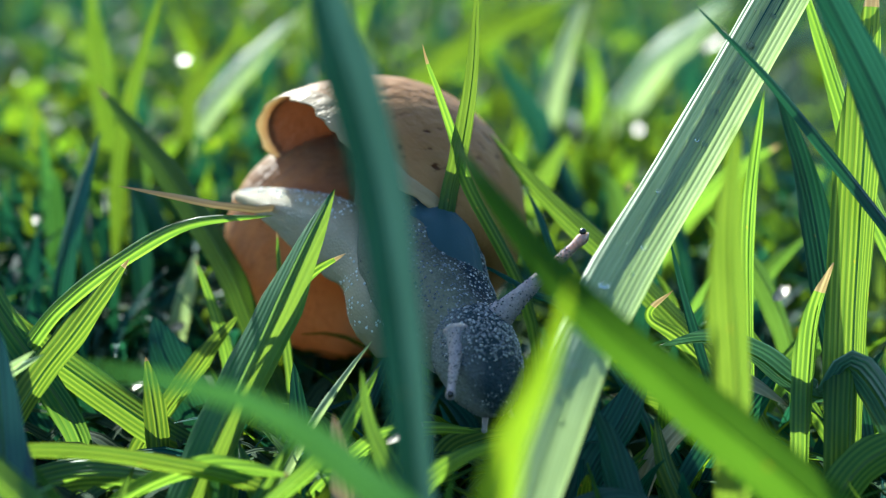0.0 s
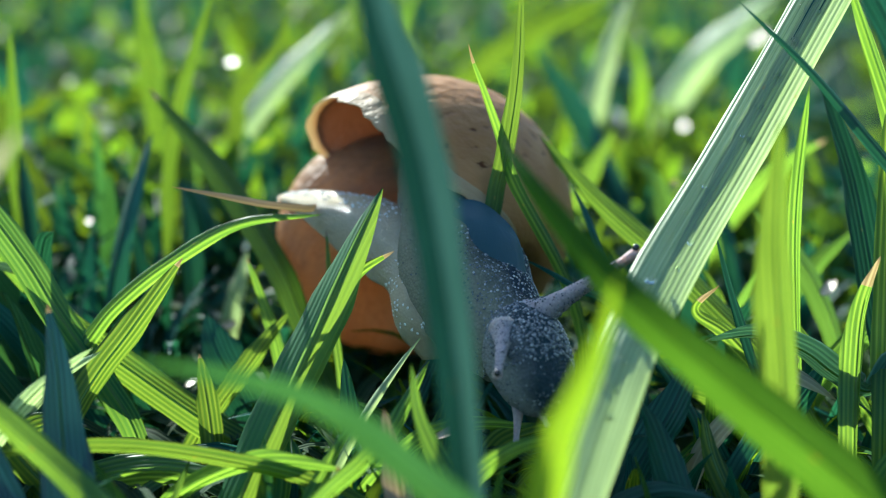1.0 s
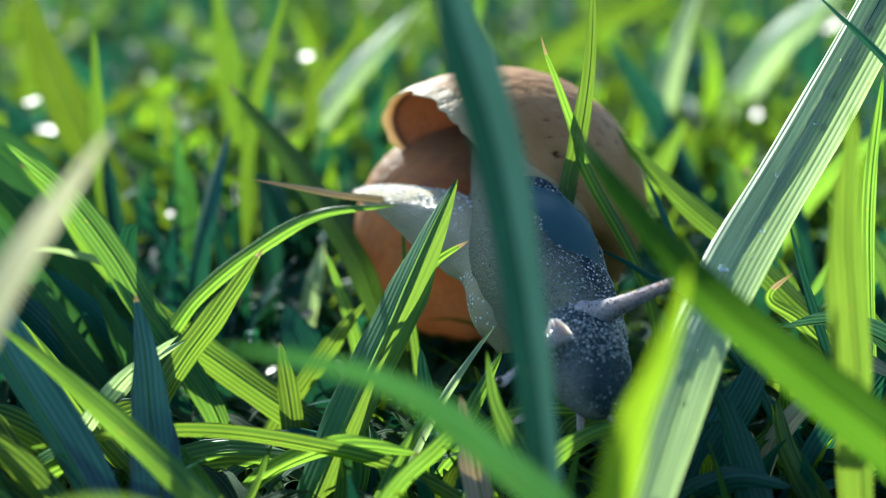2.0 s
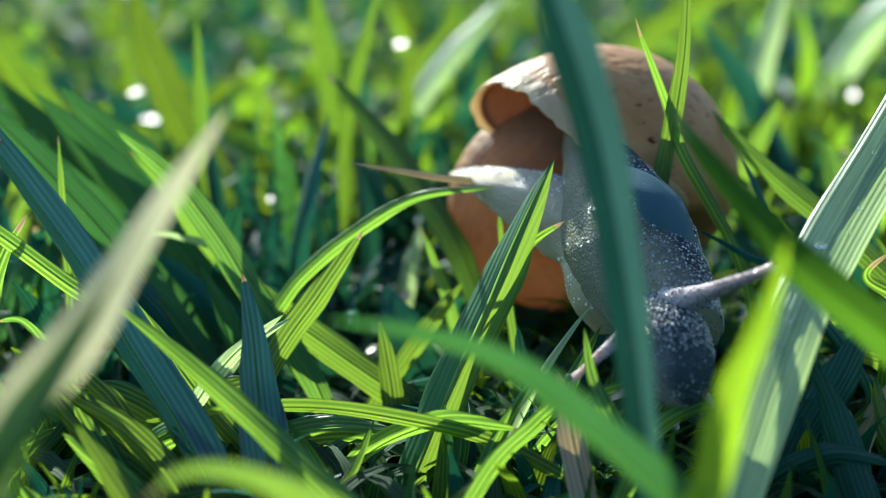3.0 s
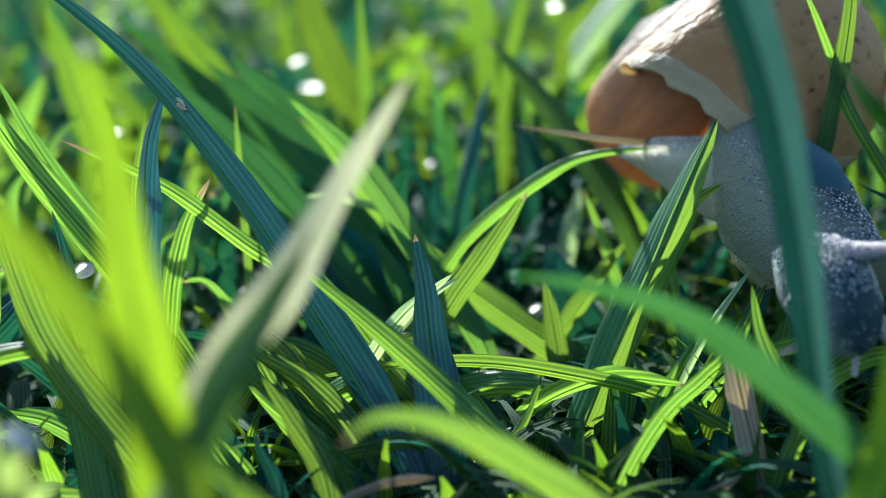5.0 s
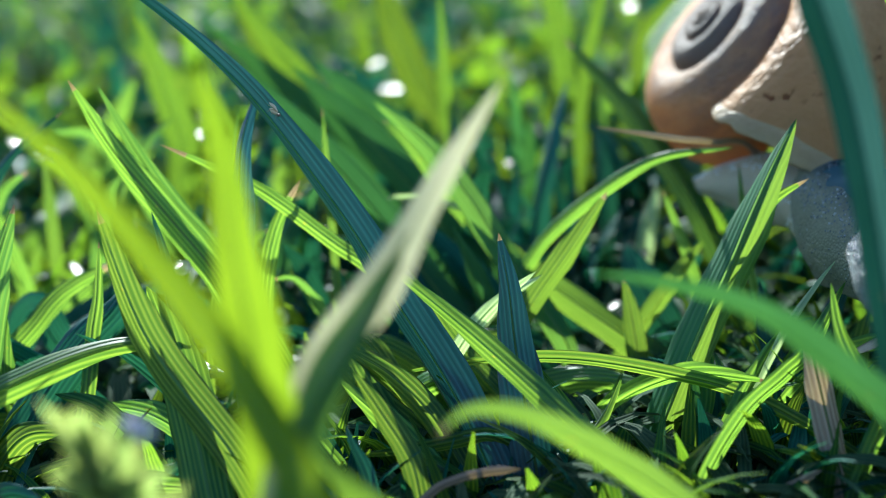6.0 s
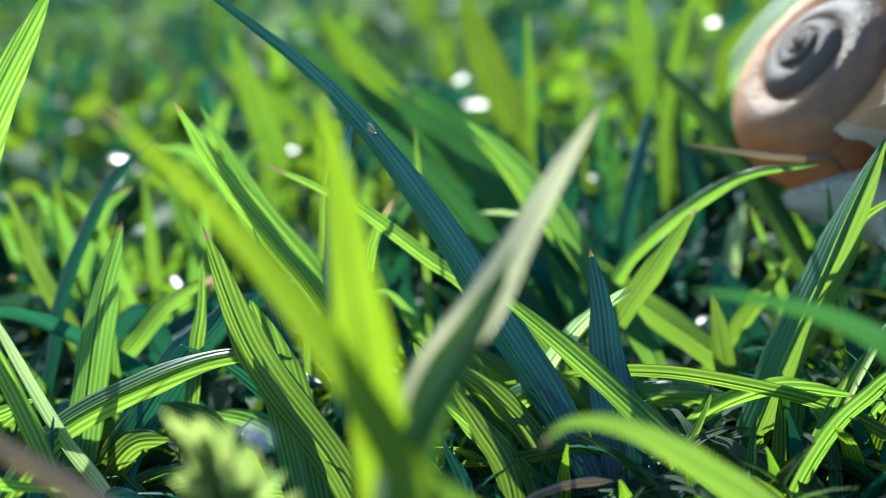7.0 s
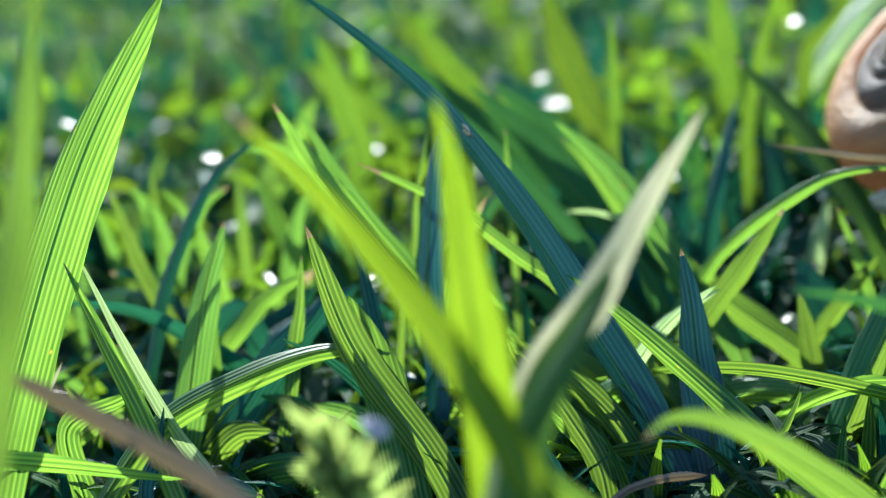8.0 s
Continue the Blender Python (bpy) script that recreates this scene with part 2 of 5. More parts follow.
def grass_blade(points, width, turn, mat, dry=0.0, fold=0.4, taper=0.3, channel=(), lit_half=None, slim=0.62):
    """One rooted blade of grass: points in millimetres from low to tip; dry: how much of it has withered from the tip.
    A second material paints one half as the sunlit side of the fold.
    """
    way = spline(rooted(points), 44)
    root = way[0].copy()
    way = [p - root for p in way]
    last = 1.0 - dry * 0.13 if dry else 1.0
    bm = bmesh.new()
    shares = [0.0]
    for a, b in zip(way, way[1:]):
        shares.append(shares[-1] + (b - a).length)
    cut = max(2, max((k for k in range(44) if shares[k] / shares[-1] <= last), default=43))
    ribbon(bm, way, width / 1000, turn, fold, taper, last=shares[cut] / shares[-1], halves=lit_half is not None, slim=slim)
    kinds = {"grass_leaf": "fresh green", "shaded_grass_leaf": "shade-coloured bluish green", "emerald_grass_leaf": "deep emerald green", "sage_grass_leaf": "sage green", "shaded_navy_leaf": "blue-green shaded", "lawn_blade_leaf": "soft green", "even_grass_leaf": "smooth deep green", "wet_grass_leaf": "glossy wet teal", "teal_grass_leaf": "greyish teal", "soft_grass_leaf": "greyish green", "deep_grass_leaf": "deep green", "bleached_grass_leaf": "bleached greyish tan", "lime_grass_leaf": "lime green", "glossy_grass_leaf": "pale glossy green"}
    state = kinds.get(mat.name, "brown withered") + (" ribbed grass blade with a withered tip" if dry else " ribbed grass blade, rooted in the lawn")
    ob = tagged(link_bmesh("grass_blade", bm, mat), state, "grass", "blades of grass round the snail")
    if lit_half:
        ob.data.materials.append(lit_half)
    ob.location = root
    if dry and cut < 43:
        bm = bmesh.new()
        ribbon(bm, way, width / 1000, turn, fold, taper, first=shares[cut] / shares[-1])
        part("dry_tip", bm, LEAF_DRY, ob, "withered tan tip")
    if width > 1.4 and mat.name != "withered_stem":
        bm = bmesh.new()
        ribbon(bm, way, 0.00026 if width > 3.0 else 0.00016, turn, 0.0, taper, across=2, first=0.0, last=shares[cut] / shares[-1] * 0.97, lift=-(0.25 * fold - 0.012) * width / 1000 - 0.00003)
        part("midrib", bm, mat if mat in (LEAF_DARK, LEAF_SAGE, LEAF_DEEP, LEAF_PALE, LEAF_TAN) else MIDRIB, ob)
    for share, start, end, off, tone in channel:
        bm = bmesh.new()
        ribbon(bm, way, share * width / 1000, turn, 0.0, taper, across=4, first=start, last=end, lift=-0.12 * fold * width / 1000 - 0.00011, off=off * width / 1000, ease=True)
        part("channel", bm, tone, ob, "strip of another shade along the blade")
    BLADES.append(ob)
    return ob


# ---------- ground ----------
def ground_height(x, y):
    h = 0.0025 * noise.noise(Vector((x * 22, y * 22, 0))) + 0.0012 * noise.noise(Vector((x * 90, y * 90, 3)))
    return GROUND + h


def build_ground():
    bm = bmesh.new()
    cuts = [-400, -60, -10, -2, -0.8]
    xs = cuts + [-0.5 + 0.0125 * k for k in range(81)] + [-c for c in reversed(cuts)]
    ys = [-400, -60, -10, -2, -0.6] + [-0.25 + 0.0125 * k for k in range(101)] + [1.6, 4, 12, 60, 400]
    grid = [[bm.verts.new((x, y, ground_height(x, y))) for y in ys] for x in xs]
    for i in range(len(xs) - 1):
        for j in range(len(ys) - 1):
            bm.faces.new((grid[i][j], grid[i + 1][j], grid[i + 1][j + 1], grid[i][j + 1]))
    tagged(link_bmesh("ground", bm, SOIL), "dark moist soil under the lawn", "ground", kind="structure")


build_ground()

# ---------- grass near the camera ----------
# -- blades --
# the teal half is painted as the sunlit side of the fold
grass_blade([(0.2, 69.0, 8.2), (-2.0, 71.0, 21.2), (-4.3, 73.0, 31.6), (-7.4, 74.0, 40.5), (-8.6, 74.0, 45.1)], 3.3, -6, LEAF_SAGE, fold=0.6, taper=0.14, lit_half=LEAF_TEAL, slim=0.3)
grass_blade([(25.5, 73.0, 10.7), (15.7, 74.0, 18.2), (9.6, 76.0, 22.4), (5.8, 80.0, 25.4), (2.2, 85.0, 28.6), (0.2, 90.0, 30.6)], 4.3, 5, LEAF_DEEP, fold=0.7, taper=0.6)
grass_blade([(-0.5, 118.3, 14.7), (0.5, 118.6, 20.2), (1.1, 118.3, 24.0), (1.7, 117.8, 31.1), (1.6, 117.1, 39.8)], 1.92, 20, LEAF_EVEN)
grass_blade([(6.4, 84.0, 0.8), (10.1, 91.0, 11.4), (14.3, 101.0, 17.1), (21.8, 112.8, 26.5), (30.7, 122.2, 41.2), (38.6, 129.0, 54.0), (44.0, 133.5, 63.0)], 5.10, -32, LEAF_PALE, fold=0.2, channel=((0.36, 0.36, 0.99, 0.02, LEAF_DIM), (0.07, 0.62, 0.99, -0.08, LEAF_TEAL), (0.12, 0.66, 0.99, 0.1, LEAF_TEAL)))
grass_blade([(3.2, 62.4, 12.7), (4.2, 63.4, 18.7), (5.4, 63.8, 22.2), (6.3, 64.4, 25.3), (6.8, 64.8, 28.0)], 2.49, 12, LEAF_LIME)
grass_blade([(23.4, 86.1, 1.2), (21.4, 85.6, 13.9), (19.4, 84.2, 24.7), (18.5, 82.7, 33.9)], 3.20, 10, LEAF)
grass_blade([(36.2, 100.4, -4.9), (36.4, 107.8, 11.1), (36.6, 113.2, 27.9), (36.4, 116.1, 42.9)], 4.69, 8, LEAF, dry=0.25)
grass_blade([(40.7, 96.0, 17.6), (35.1, 101.4, 31.0), (28.6, 104.6, 41.9), (26.0, 105.5, 45.6)], 4.67, -20, LEAF_DARK)
grass_blade([(39.2, 118.4, 22.7), (36.6, 120.5, 29.7), (32.7, 122.7, 39.2), (31.6, 123.2, 42.2)], 2.50, 20, LEAF)
grass_blade([(42.9, 106.4, 16.2), (38.6, 109.4, 21.2), (32.2, 111.1, 28.0), (26.6, 111.2, 33.6), (20.0, 110.9, 39.1)], 1.43, 30, LEAF_DARK)
grass_blade([(29.4, 112.9, 4.3), (28.7, 118.1, 18.3), (29.4, 121.5, 30.7)], 1.82, 15, LEAF)
grass_blade([(37.3, 115.5, 9.5), (34.6, 120.9, 21.8), (31.2, 125.1, 30.8)], 2.99, -25, LEAF_DARK)
grass_blade([(25.8, 110.6, 3.9), (22.9, 113.9, 11.4), (21.0, 116.0, 17.2)], 0.96, 0, LEAF_DARK)
grass_blade([(36.7, 106.0, 9.1), (34.5, 107.0, 5.9), (31.6, 108.0, 6.9), (28.6, 109.0, 8.7), (24.6, 110.0, 9.5), (20.3, 111.0, 8.2)], 3.2, -40, LEAF_GLOSS, fold=0.3, taper=0.12)
grass_blade([(32.5, 101.1, -3.3), (32.5, 105.5, 6.4), (32.9, 107.7, 13.0), (34.1, 108.2, 17.9)], 3.11, 30, LEAF, dry=0.6)
grass_blade([(32.9, 98.6, -4.1), (35.2, 99.3, 1.5), (38.1, 99.6, 4.4), (42.7, 98.6, 6.4)], 3.34, -20, LEAF)
grass_blade([(27.9, 117.4, 4.1), (23.6, 120.7, 7.4), (18.1, 124.7, 11.7), (12.3, 128.2, 15.7), (8.1, 130.5, 19.1), (3.1, 132.7, 23.6)], 2.52, 15, LEAF)
grass_blade([(11.4, 122.5, 11.3), (9.8, 124.4, 15.4), (7.9, 126.0, 18.9)], 1.25, 0, LEAF_DARK)
grass_blade([(23.6, 115.2, 7.0), (19.8, 115.1, 9.7), (21.6, 114.5, 12.5)], 1.72, 20, LEAF, dry=0.6)
grass_blade([(34.8, 113.9, 3.1), (30.1, 116.8, 7.4), (27.8, 119.0, 12.3)], 1.70, 10, LEAF)
grass_blade([(17.4, 94.4, -2.9), (14.8, 98.1, 3.8), (13.3, 99.6, 6.6)], 3.05, -20, LEAF_DARK)
grass_blade([(23.2, 98.0, -4.4), (20.3, 101.2, 0.6), (19.2, 103.1, 4.5)], 2.03, 10, LEAF)
grass_blade([(-16.7, 122.2, -1.2), (-19.6, 125.4, 3.6), (-22.6, 129.1, 7.8), (-30.7, 138.6, 14.8), (-41.5, 149.0, 22.6)], 2.95, 20, LEAF_MID, dry=0.15)
grass_blade([(-40.8, 156.2, -5.3), (-42.1, 159.8, 7.9), (-40.9, 162.5, 19.2), (-37.3, 165.2, 33.4)], 1.91, 20, LEAF_BACK)
grass_blade([(-49.5, 186.9, -3.3), (-51.2, 189.0, 7.4), (-53.6, 191.0, 23.0), (-54.3, 191.9, 32.8)], 2.85, 10, LEAF_BACK)
grass_blade([(-37.6, 112.4, 4.6), (-35.4, 114.2, 7.5), (-31.2, 116.5, 11.0), (-24.3, 117.1, 15.3), (-16.3, 117.7, 16.5)], 1.53, -20, LEAF)
grass_blade([(-36.6, 104.3, 0.8), (-35.0, 106.7, 3.7), (-32.7, 108.7, 6.9), (-28.6, 112.5, 13.0)], 2.7, 15, LEAF, dry=0.2)
# brighter second half painted as the side that catches the sun
grass_blade([(-21.5, 94.0, -6.8), (-18.0, 100.6, 2.3), (-14.9, 105.1, 9.3), (-12.1, 108.3, 16.2), (-9.9, 110.5, 21.2)], 3.96, -12, LEAF_SOFT, fold=1.1, lit_half=LEAF_EVEN)
grass_blade([(-18.9, 102.9, -0.1), (-16.4, 105.6, 6.4), (-13.8, 107.3, 10.2), (-11.8, 108.7, 13.5), (-8.6, 109.6, 15.6)], 1.98, 15, LEAF, dry=0.25)
grass_blade([(-20.0, 119.8, -2.9), (-21.2, 121.3, 1.3), (-22.7, 122.9, 4.8), (-25.0, 124.7, 9.6)], 1.32, 15, LEAF, dry=0.15)
grass_blade([(-15.3, 119.2, 6.0), (-15.9, 120.5, 10.2), (-16.4, 121.6, 14.0)], 0.91, 10, LEAF, dry=0.2)
grass_blade([(2.5, 64.1, 10.6), (-3.9, 64.4, 16.0), (-9.0, 64.0, 19.8), (-14.3, 63.0, 21.7), (-19.1, 62.0, 22.7)], 2.31, -12, LEAF_SOFT, fold=0.6)
grass_blade([(-0.4, 90.5, -5.4), (-6.1, 92.5, -2.7), (-13.0, 94.0, 0.0), (-19.5, 93.9, 1.5), (-28.1, 92.9, 2.8), (-35.8, 91.4, 2.7), (-44.5, 88.5, 1.9)], 1.48, -15, LEAF)
grass_blade([(-15.8, 109.7, -10.0), (-21.5, 111.4, -6.0), (-27.0, 112.2, -3.1), (-33.2, 113.3, 0.5), (-39.1, 113.7, 4.6), (-44.4, 114.2, 9.7)], 3.23, 15, LEAF)
grass_blade([(-24.1, 106.8, -11.4), (-25.5, 110.3, -3.9), (-26.5, 112.0, 0.4), (-27.3, 113.0, 3.3)], 2.22, 10, LEAF, dry=0.15)
grass_blade([(-13.8, 99.7, -5.7), (-12.6, 100.9, -2.5), (-10.1, 103.0, 2.6), (-7.4, 104.9, 6.7), (-5.7, 105.9, 8.9)], 0.86, -30, LEAF_PALE)
grass_blade([(-8.7, 111.9, -4.7), (-7.5, 112.9, -2.7), (-4.5, 117.0, 4.0)], 2.10, -10, LEAF_DARK)
grass_blade([(-33.1, 43.2, 14.4), (-32.9, 46.9, 18.7), (-32.2, 49.7, 21.5), (-30.0, 53.1, 24.6), (-28.2, 59.1, 29.1), (-25.2, 64.8, 34.6)], 2.79, 18, LEAF_TAN, fold=0.2, channel=((0.42, 0.05, 0.80, -0.06, LEAF_MID),))
grass_blade([(-33.3, 43.6, 11.4), (-34.5, 45.5, 19.8), (-35.5, 46.2, 27.8), (-36.1, 46.9, 34.2), (-36.7, 46.6, 39.3)], 3.52, 10, LEAF_LIME, fold=0.2)
grass_blade([(-31.5, 41.0, 20.2), (-34.2, 42.3, 23.3), (-38.0, 43.4, 27.8), (-43.0, 43.4, 33.7), (-48.4, 42.1, 39.8)], 2.15, 15, LEAF_LIME, dry=0.2)
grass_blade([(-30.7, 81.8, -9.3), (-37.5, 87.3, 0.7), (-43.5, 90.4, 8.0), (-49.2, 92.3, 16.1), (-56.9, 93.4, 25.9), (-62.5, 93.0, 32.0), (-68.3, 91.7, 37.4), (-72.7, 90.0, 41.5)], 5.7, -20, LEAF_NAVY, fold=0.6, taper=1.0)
grass_blade([(-33.7, 128.4, -21.1), (-38.8, 132.4, -18.8), (-53.2, 138.4, -6.8), (-64.9, 143.3, 4.2), (-79.1, 145.3, 15.6), (-92.7, 145.7, 26.8)], 5.38, -10, LEAF_SOFT)
grass_blade([(-69.4, 171.2, -8.3), (-76.1, 170.7, -1.1), (-88.6, 168.0, 10.8), (-97.7, 165.9, 26.3)], 4.99, 10, LEAF_BACK)
grass_blade([(-36.4, 111.0, 1.5), (-40.9, 112.8, 6.8), (-44.2, 114.3, 11.2), (-49.5, 116.3, 16.7), (-55.3, 116.3, 21.5)], 3.01, 25, LEAF_MID)
grass_blade([(-41.4, 119.9, 2.5), (-47.9, 121.1, 8.4), (-53.2, 122.4, 14.4), (-57.0, 123.2, 17.7)], 2.28, 20, LEAF, dry=0.1)
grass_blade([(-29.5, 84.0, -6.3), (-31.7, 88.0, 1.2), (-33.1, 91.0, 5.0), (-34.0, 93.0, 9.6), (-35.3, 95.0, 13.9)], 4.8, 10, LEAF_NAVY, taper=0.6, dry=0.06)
grass_blade([(-15.8, 76.0, -2.5), (-20.4, 78.0, -0.0), (-26.3, 81.0, 2.9), (-31.7, 84.0, 5.7), (-37.1, 86.0, 9.0), (-42.5, 88.0, 11.9), (-45.0, 89.0, 12.9)], 2.1, 12, LEAF, fold=0.5)
grass_blade([(-10.5, 67.9, -0.2), (-15.0, 63.8, 6.5), (-20.2, 58.1, 13.2), (-23.3, 56.1, 15.5), (-25.7, 54.5, 16.1), (-27.0, 52.5, 15.3)], 2.12, 5, LEAF_EVEN, dry=0.12)
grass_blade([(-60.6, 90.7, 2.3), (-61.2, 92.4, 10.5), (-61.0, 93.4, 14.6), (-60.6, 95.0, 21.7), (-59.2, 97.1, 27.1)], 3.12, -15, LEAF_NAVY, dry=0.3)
grass_blade([(-66.1, 99.3, 11.4), (-66.0, 100.8, 16.2), (-65.3, 102.7, 21.4), (-64.8, 103.5, 23.9)], 0.80, 0, LEAF)
grass_blade([(-60.0, 91.2, -0.2), (-59.9, 93.2, 4.1), (-59.8, 95.1, 8.5), (-58.9, 97.4, 13.4), (-57.0, 99.6, 17.2)], 1.99, 20, LEAF, dry=0.4)
grass_blade([(-57.4, 106.3, 0.8), (-58.1, 108.4, 7.0), (-58.9, 110.2, 13.7), (-59.5, 112.0, 21.8)], 0.91, 10, LEAF, dry=0.2)
grass_blade([(-46.1, 97.1, 5.3), (-49.5, 97.3, 9.2), (-52.9, 97.3, 11.5), (-59.4, 96.5, 16.7), (-64.2, 95.5, 19.5), (-69.1, 94.1, 22.1)], 1.51, 20, LEAF, dry=0.35)
grass_blade([(-43.9, 120.2, 5.6), (-46.3, 120.1, 7.8), (-49.9, 119.2, 9.2), (-53.3, 118.1, 10.0), (-57.2, 116.4, 9.7)], 1.29, -30, LEAF_PALE, dry=0.3)
grass_blade([(-62.8, 95.5, 6.1), (-65.8, 96.3, 10.6), (-69.8, 96.3, 15.4), (-73.6, 96.4, 21.3), (-77.1, 96.9, 27.5)], 1.96, 15, LEAF_MID)
grass_blade([(-62.5, 93.5, 5.7), (-65.0, 93.8, 9.7), (-69.6, 93.8, 15.6), (-73.9, 93.5, 21.5), (-77.8, 93.3, 28.6)], 3.01, 15, LEAF, dry=0.15)
grass_blade([(-91.7, 85.5, 4.5), (-91.7, 86.9, 7.7), (-90.4, 90.4, 13.5), (-87.8, 94.5, 19.8), (-83.0, 99.2, 24.3)], 1.81, -15, LEAF_DARK, dry=0.15)
grass_blade([(-81.1, 73.9, -1.6), (-81.2, 76.7, 3.5), (-81.2, 81.3, 11.7), (-80.3, 85.2, 18.3)], 3.55, 5, LEAF_MID, dry=0.2)
grass_blade([(-85.9, 52.2, 1.0), (-86.0, 57.4, 9.3), (-85.0, 64.6, 20.7), (-82.6, 70.9, 31.2), (-77.7, 77.5, 42.5)], 5.59, 8, LEAF, fold=0.3)
grass_blade([(-56.0, 26.1, 24.2), (-56.3, 28.9, 29.7), (-56.6, 32.3, 35.1), (-56.6, 36.0, 44.0), (-56.7, 37.9, 48.8)], 2.85, 10, LEAF)
grass_blade([(-70.6, 59.7, -3.2), (-72.7, 61.0, 0.3), (-76.3, 62.7, 6.8), (-80.1, 63.8, 13.7), (-83.5, 64.5, 20.5)], 1.84, 15, LEAF, dry=0.15)
grass_blade([(-69.0, 64.4, -3.9), (-72.5, 65.2, 0.4), (-75.9, 65.7, 4.3), (-80.2, 66.5, 11.5), (-84.7, 67.4, 20.8)], 2.47, -30, LEAF_PALE)
grass_blade([(-78.2, 61.5, 2.1), (-76.0, 66.1, 5.2), (-70.9, 71.2, 7.4), (-65.6, 76.0, 8.5), (-59.8, 79.8, 7.9)], 2.62, -20, LEAF, fold=0.8)
grass_blade([(-49.2, 71.4, -4.9), (-53.5, 73.5, 0.8), (-59.5, 75.0, 7.4), (-62.7, 76.1, 12.3), (-66.1, 77.8, 20.5)], 3.42, 12, LEAF, dry=0.1)
grass_blade([(-86.3, 49.3, 8.3), (-82.4, 52.7, 6.7), (-78.9, 55.4, 5.3), (-73.2, 59.2, 3.1), (-70.9, 60.7, 2.4)], 2.28, 20, LEAF)
grass_blade([(-75.6, 85.9, -2.7), (-79.5, 86.0, -0.5), (-83.4, 85.9, 1.8), (-91.9, 83.6, 7.4), (-99.4, 79.9, 9.9)], 3.45, -30, LEAF_DARK)
grass_blade([(-84.9, 84.7, 1.6), (-82.7, 87.7, 4.5), (-81.1, 91.6, 7.0), (-76.9, 96.8, 9.1)], 2.16, 10, LEAF, dry=0.5)
grass_blade([(-72.7, 81.5, 1.5), (-72.8, 83.7, 6.2), (-72.6, 85.1, 9.4), (-72.8, 87.0, 14.3)], 1.48, 10, LEAF, dry=0.15)
grass_blade([(-34.4, 82.8, -6.9), (-36.9, 84.4, -4.0), (-39.8, 85.9, -0.5), (-43.7, 86.7, 2.8), (-47.7, 86.7, 5.0)], 2.49, 15, LEAF)
grass_blade([(-34.9, 80.6, -8.0), (-37.1, 81.5, -5.4), (-41.5, 82.8, -1.4), (-47.4, 83.4, 3.4)], 2.51, 10, LEAF)
grass_blade([(-33.8, 85.2, -1.9), (-37.2, 84.0, -2.2), (-41.4, 82.2, -2.6), (-46.1, 80.2, -2.5)], 1.65, -20, LEAF)
grass_blade([(-28.7, 49.0, 10.4), (-31.6, 49.3, 12.9), (-33.7, 50.3, 14.1), (-35.9, 51.1, 15.3)], 2.34, 15, LEAF)
grass_blade([(-26.9, 96.0, -6.6), (-26.5, 96.9, -5.2), (-25.6, 98.1, -3.0), (-24.9, 99.2, -1.0)], 0.91, 10, LEAF)
grass_blade([(-3.4, 84.9, -7.1), (-4.5, 87.0, -3.3), (-6.4, 90.2, 3.1), (-7.8, 93.2, 7.3)], 2.3, 15, LEAF_DRY, taper=0.25)
grass_blade([(-16.7, 92.4, -13.1), (-17.3, 94.8, -8.8), (-18.1, 98.3, -3.2), (-19.0, 100.6, 0.8)], 1.28, 10, LEAF_DARK)
grass_blade([(-14.5, 91.7, -12.5), (-13.8, 94.6, -7.8), (-13.7, 97.2, -4.0), (-16.4, 100.5, 1.1)], 1.66, 20, LEAF)
grass_blade([(-27.5, 101.3, -8.4), (-26.8, 102.2, -7.0), (-26.2, 103.5, -4.5), (-25.8, 104.2, -3.3)], 0.90, 10, LEAF)
grass_blade([(-31.3, 39.0, 14.6), (-31.3, 43.3, 19.5), (-29.9, 47.0, 23.1), (-28.3, 52.5, 26.6)], 5.27, -25, LEAF_MID, taper=0.6)
grass_blade([(-46.4, 209.4, -1.1), (-43.9, 211.0, 4.0), (-37.0, 219.3, 14.1), (-27.1, 227.2, 25.0)], 4.29, -30, LEAF_PALE)
grass_blade([(37.1, 264.3, 7.5), (42.2, 264.7, 15.9), (48.3, 264.4, 22.0), (55.4, 263.6, 29.3)], 6.37, -35, LEAF_PALE)
grass_blade([(15.3, 215.3, 5.4), (16.3, 216.4, 12.0), (18.4, 217.7, 22.5), (21.5, 218.3, 31.1)], 4.25, -35, LEAF_PALE)
grass_blade([(21.2, 192.7, -1.3), (18.2, 194.2, 3.6), (13.3, 196.4, 12.6), (5.6, 198.4, 23.2)], 3.92, -10, LEAF_DARK)
grass_blade([(-2.5, 237.7, 14.6), (4.5, 238.3, 20.2), (12.5, 238.5, 24.7), (21.4, 238.3, 29.4)], 4.80, 15, LEAF_BACK)
grass_blade([(-57.3, 147.4, 8.7), (-57.9, 148.3, 13.0), (-58.3, 149.6, 20.2), (-58.6, 150.8, 28.8)], 1.90, 10, LEAF_BACK)
grass_blade([(-42.2, 171.9, -8.8), (-43.3, 173.5, -2.9), (-46.1, 176.1, 9.7), (-49.5, 178.4, 27.5)], 3.03, 10, LEAF_BACK)
grass_blade([(-41.1, 162.9, -4.2), (-42.5, 163.8, -0.2), (-42.9, 166.4, 10.2), (-41.6, 168.9, 21.2)], 2.20, 10, LEAF_BACK)
grass_blade([(-30.9, 138.5, -7.1), (-30.2, 140.1, -3.2), (-29.4, 141.8, 1.3), (-28.6, 143.1, 4.9)], 2.69, -35, LEAF_PALE)
grass_blade([(-26.5, 114.3, -3.8), (-24.4, 116.1, -0.7), (-21.9, 118.6, 2.9), (-19.8, 120.4, 5.4)], 2.18, 15, LEAF)
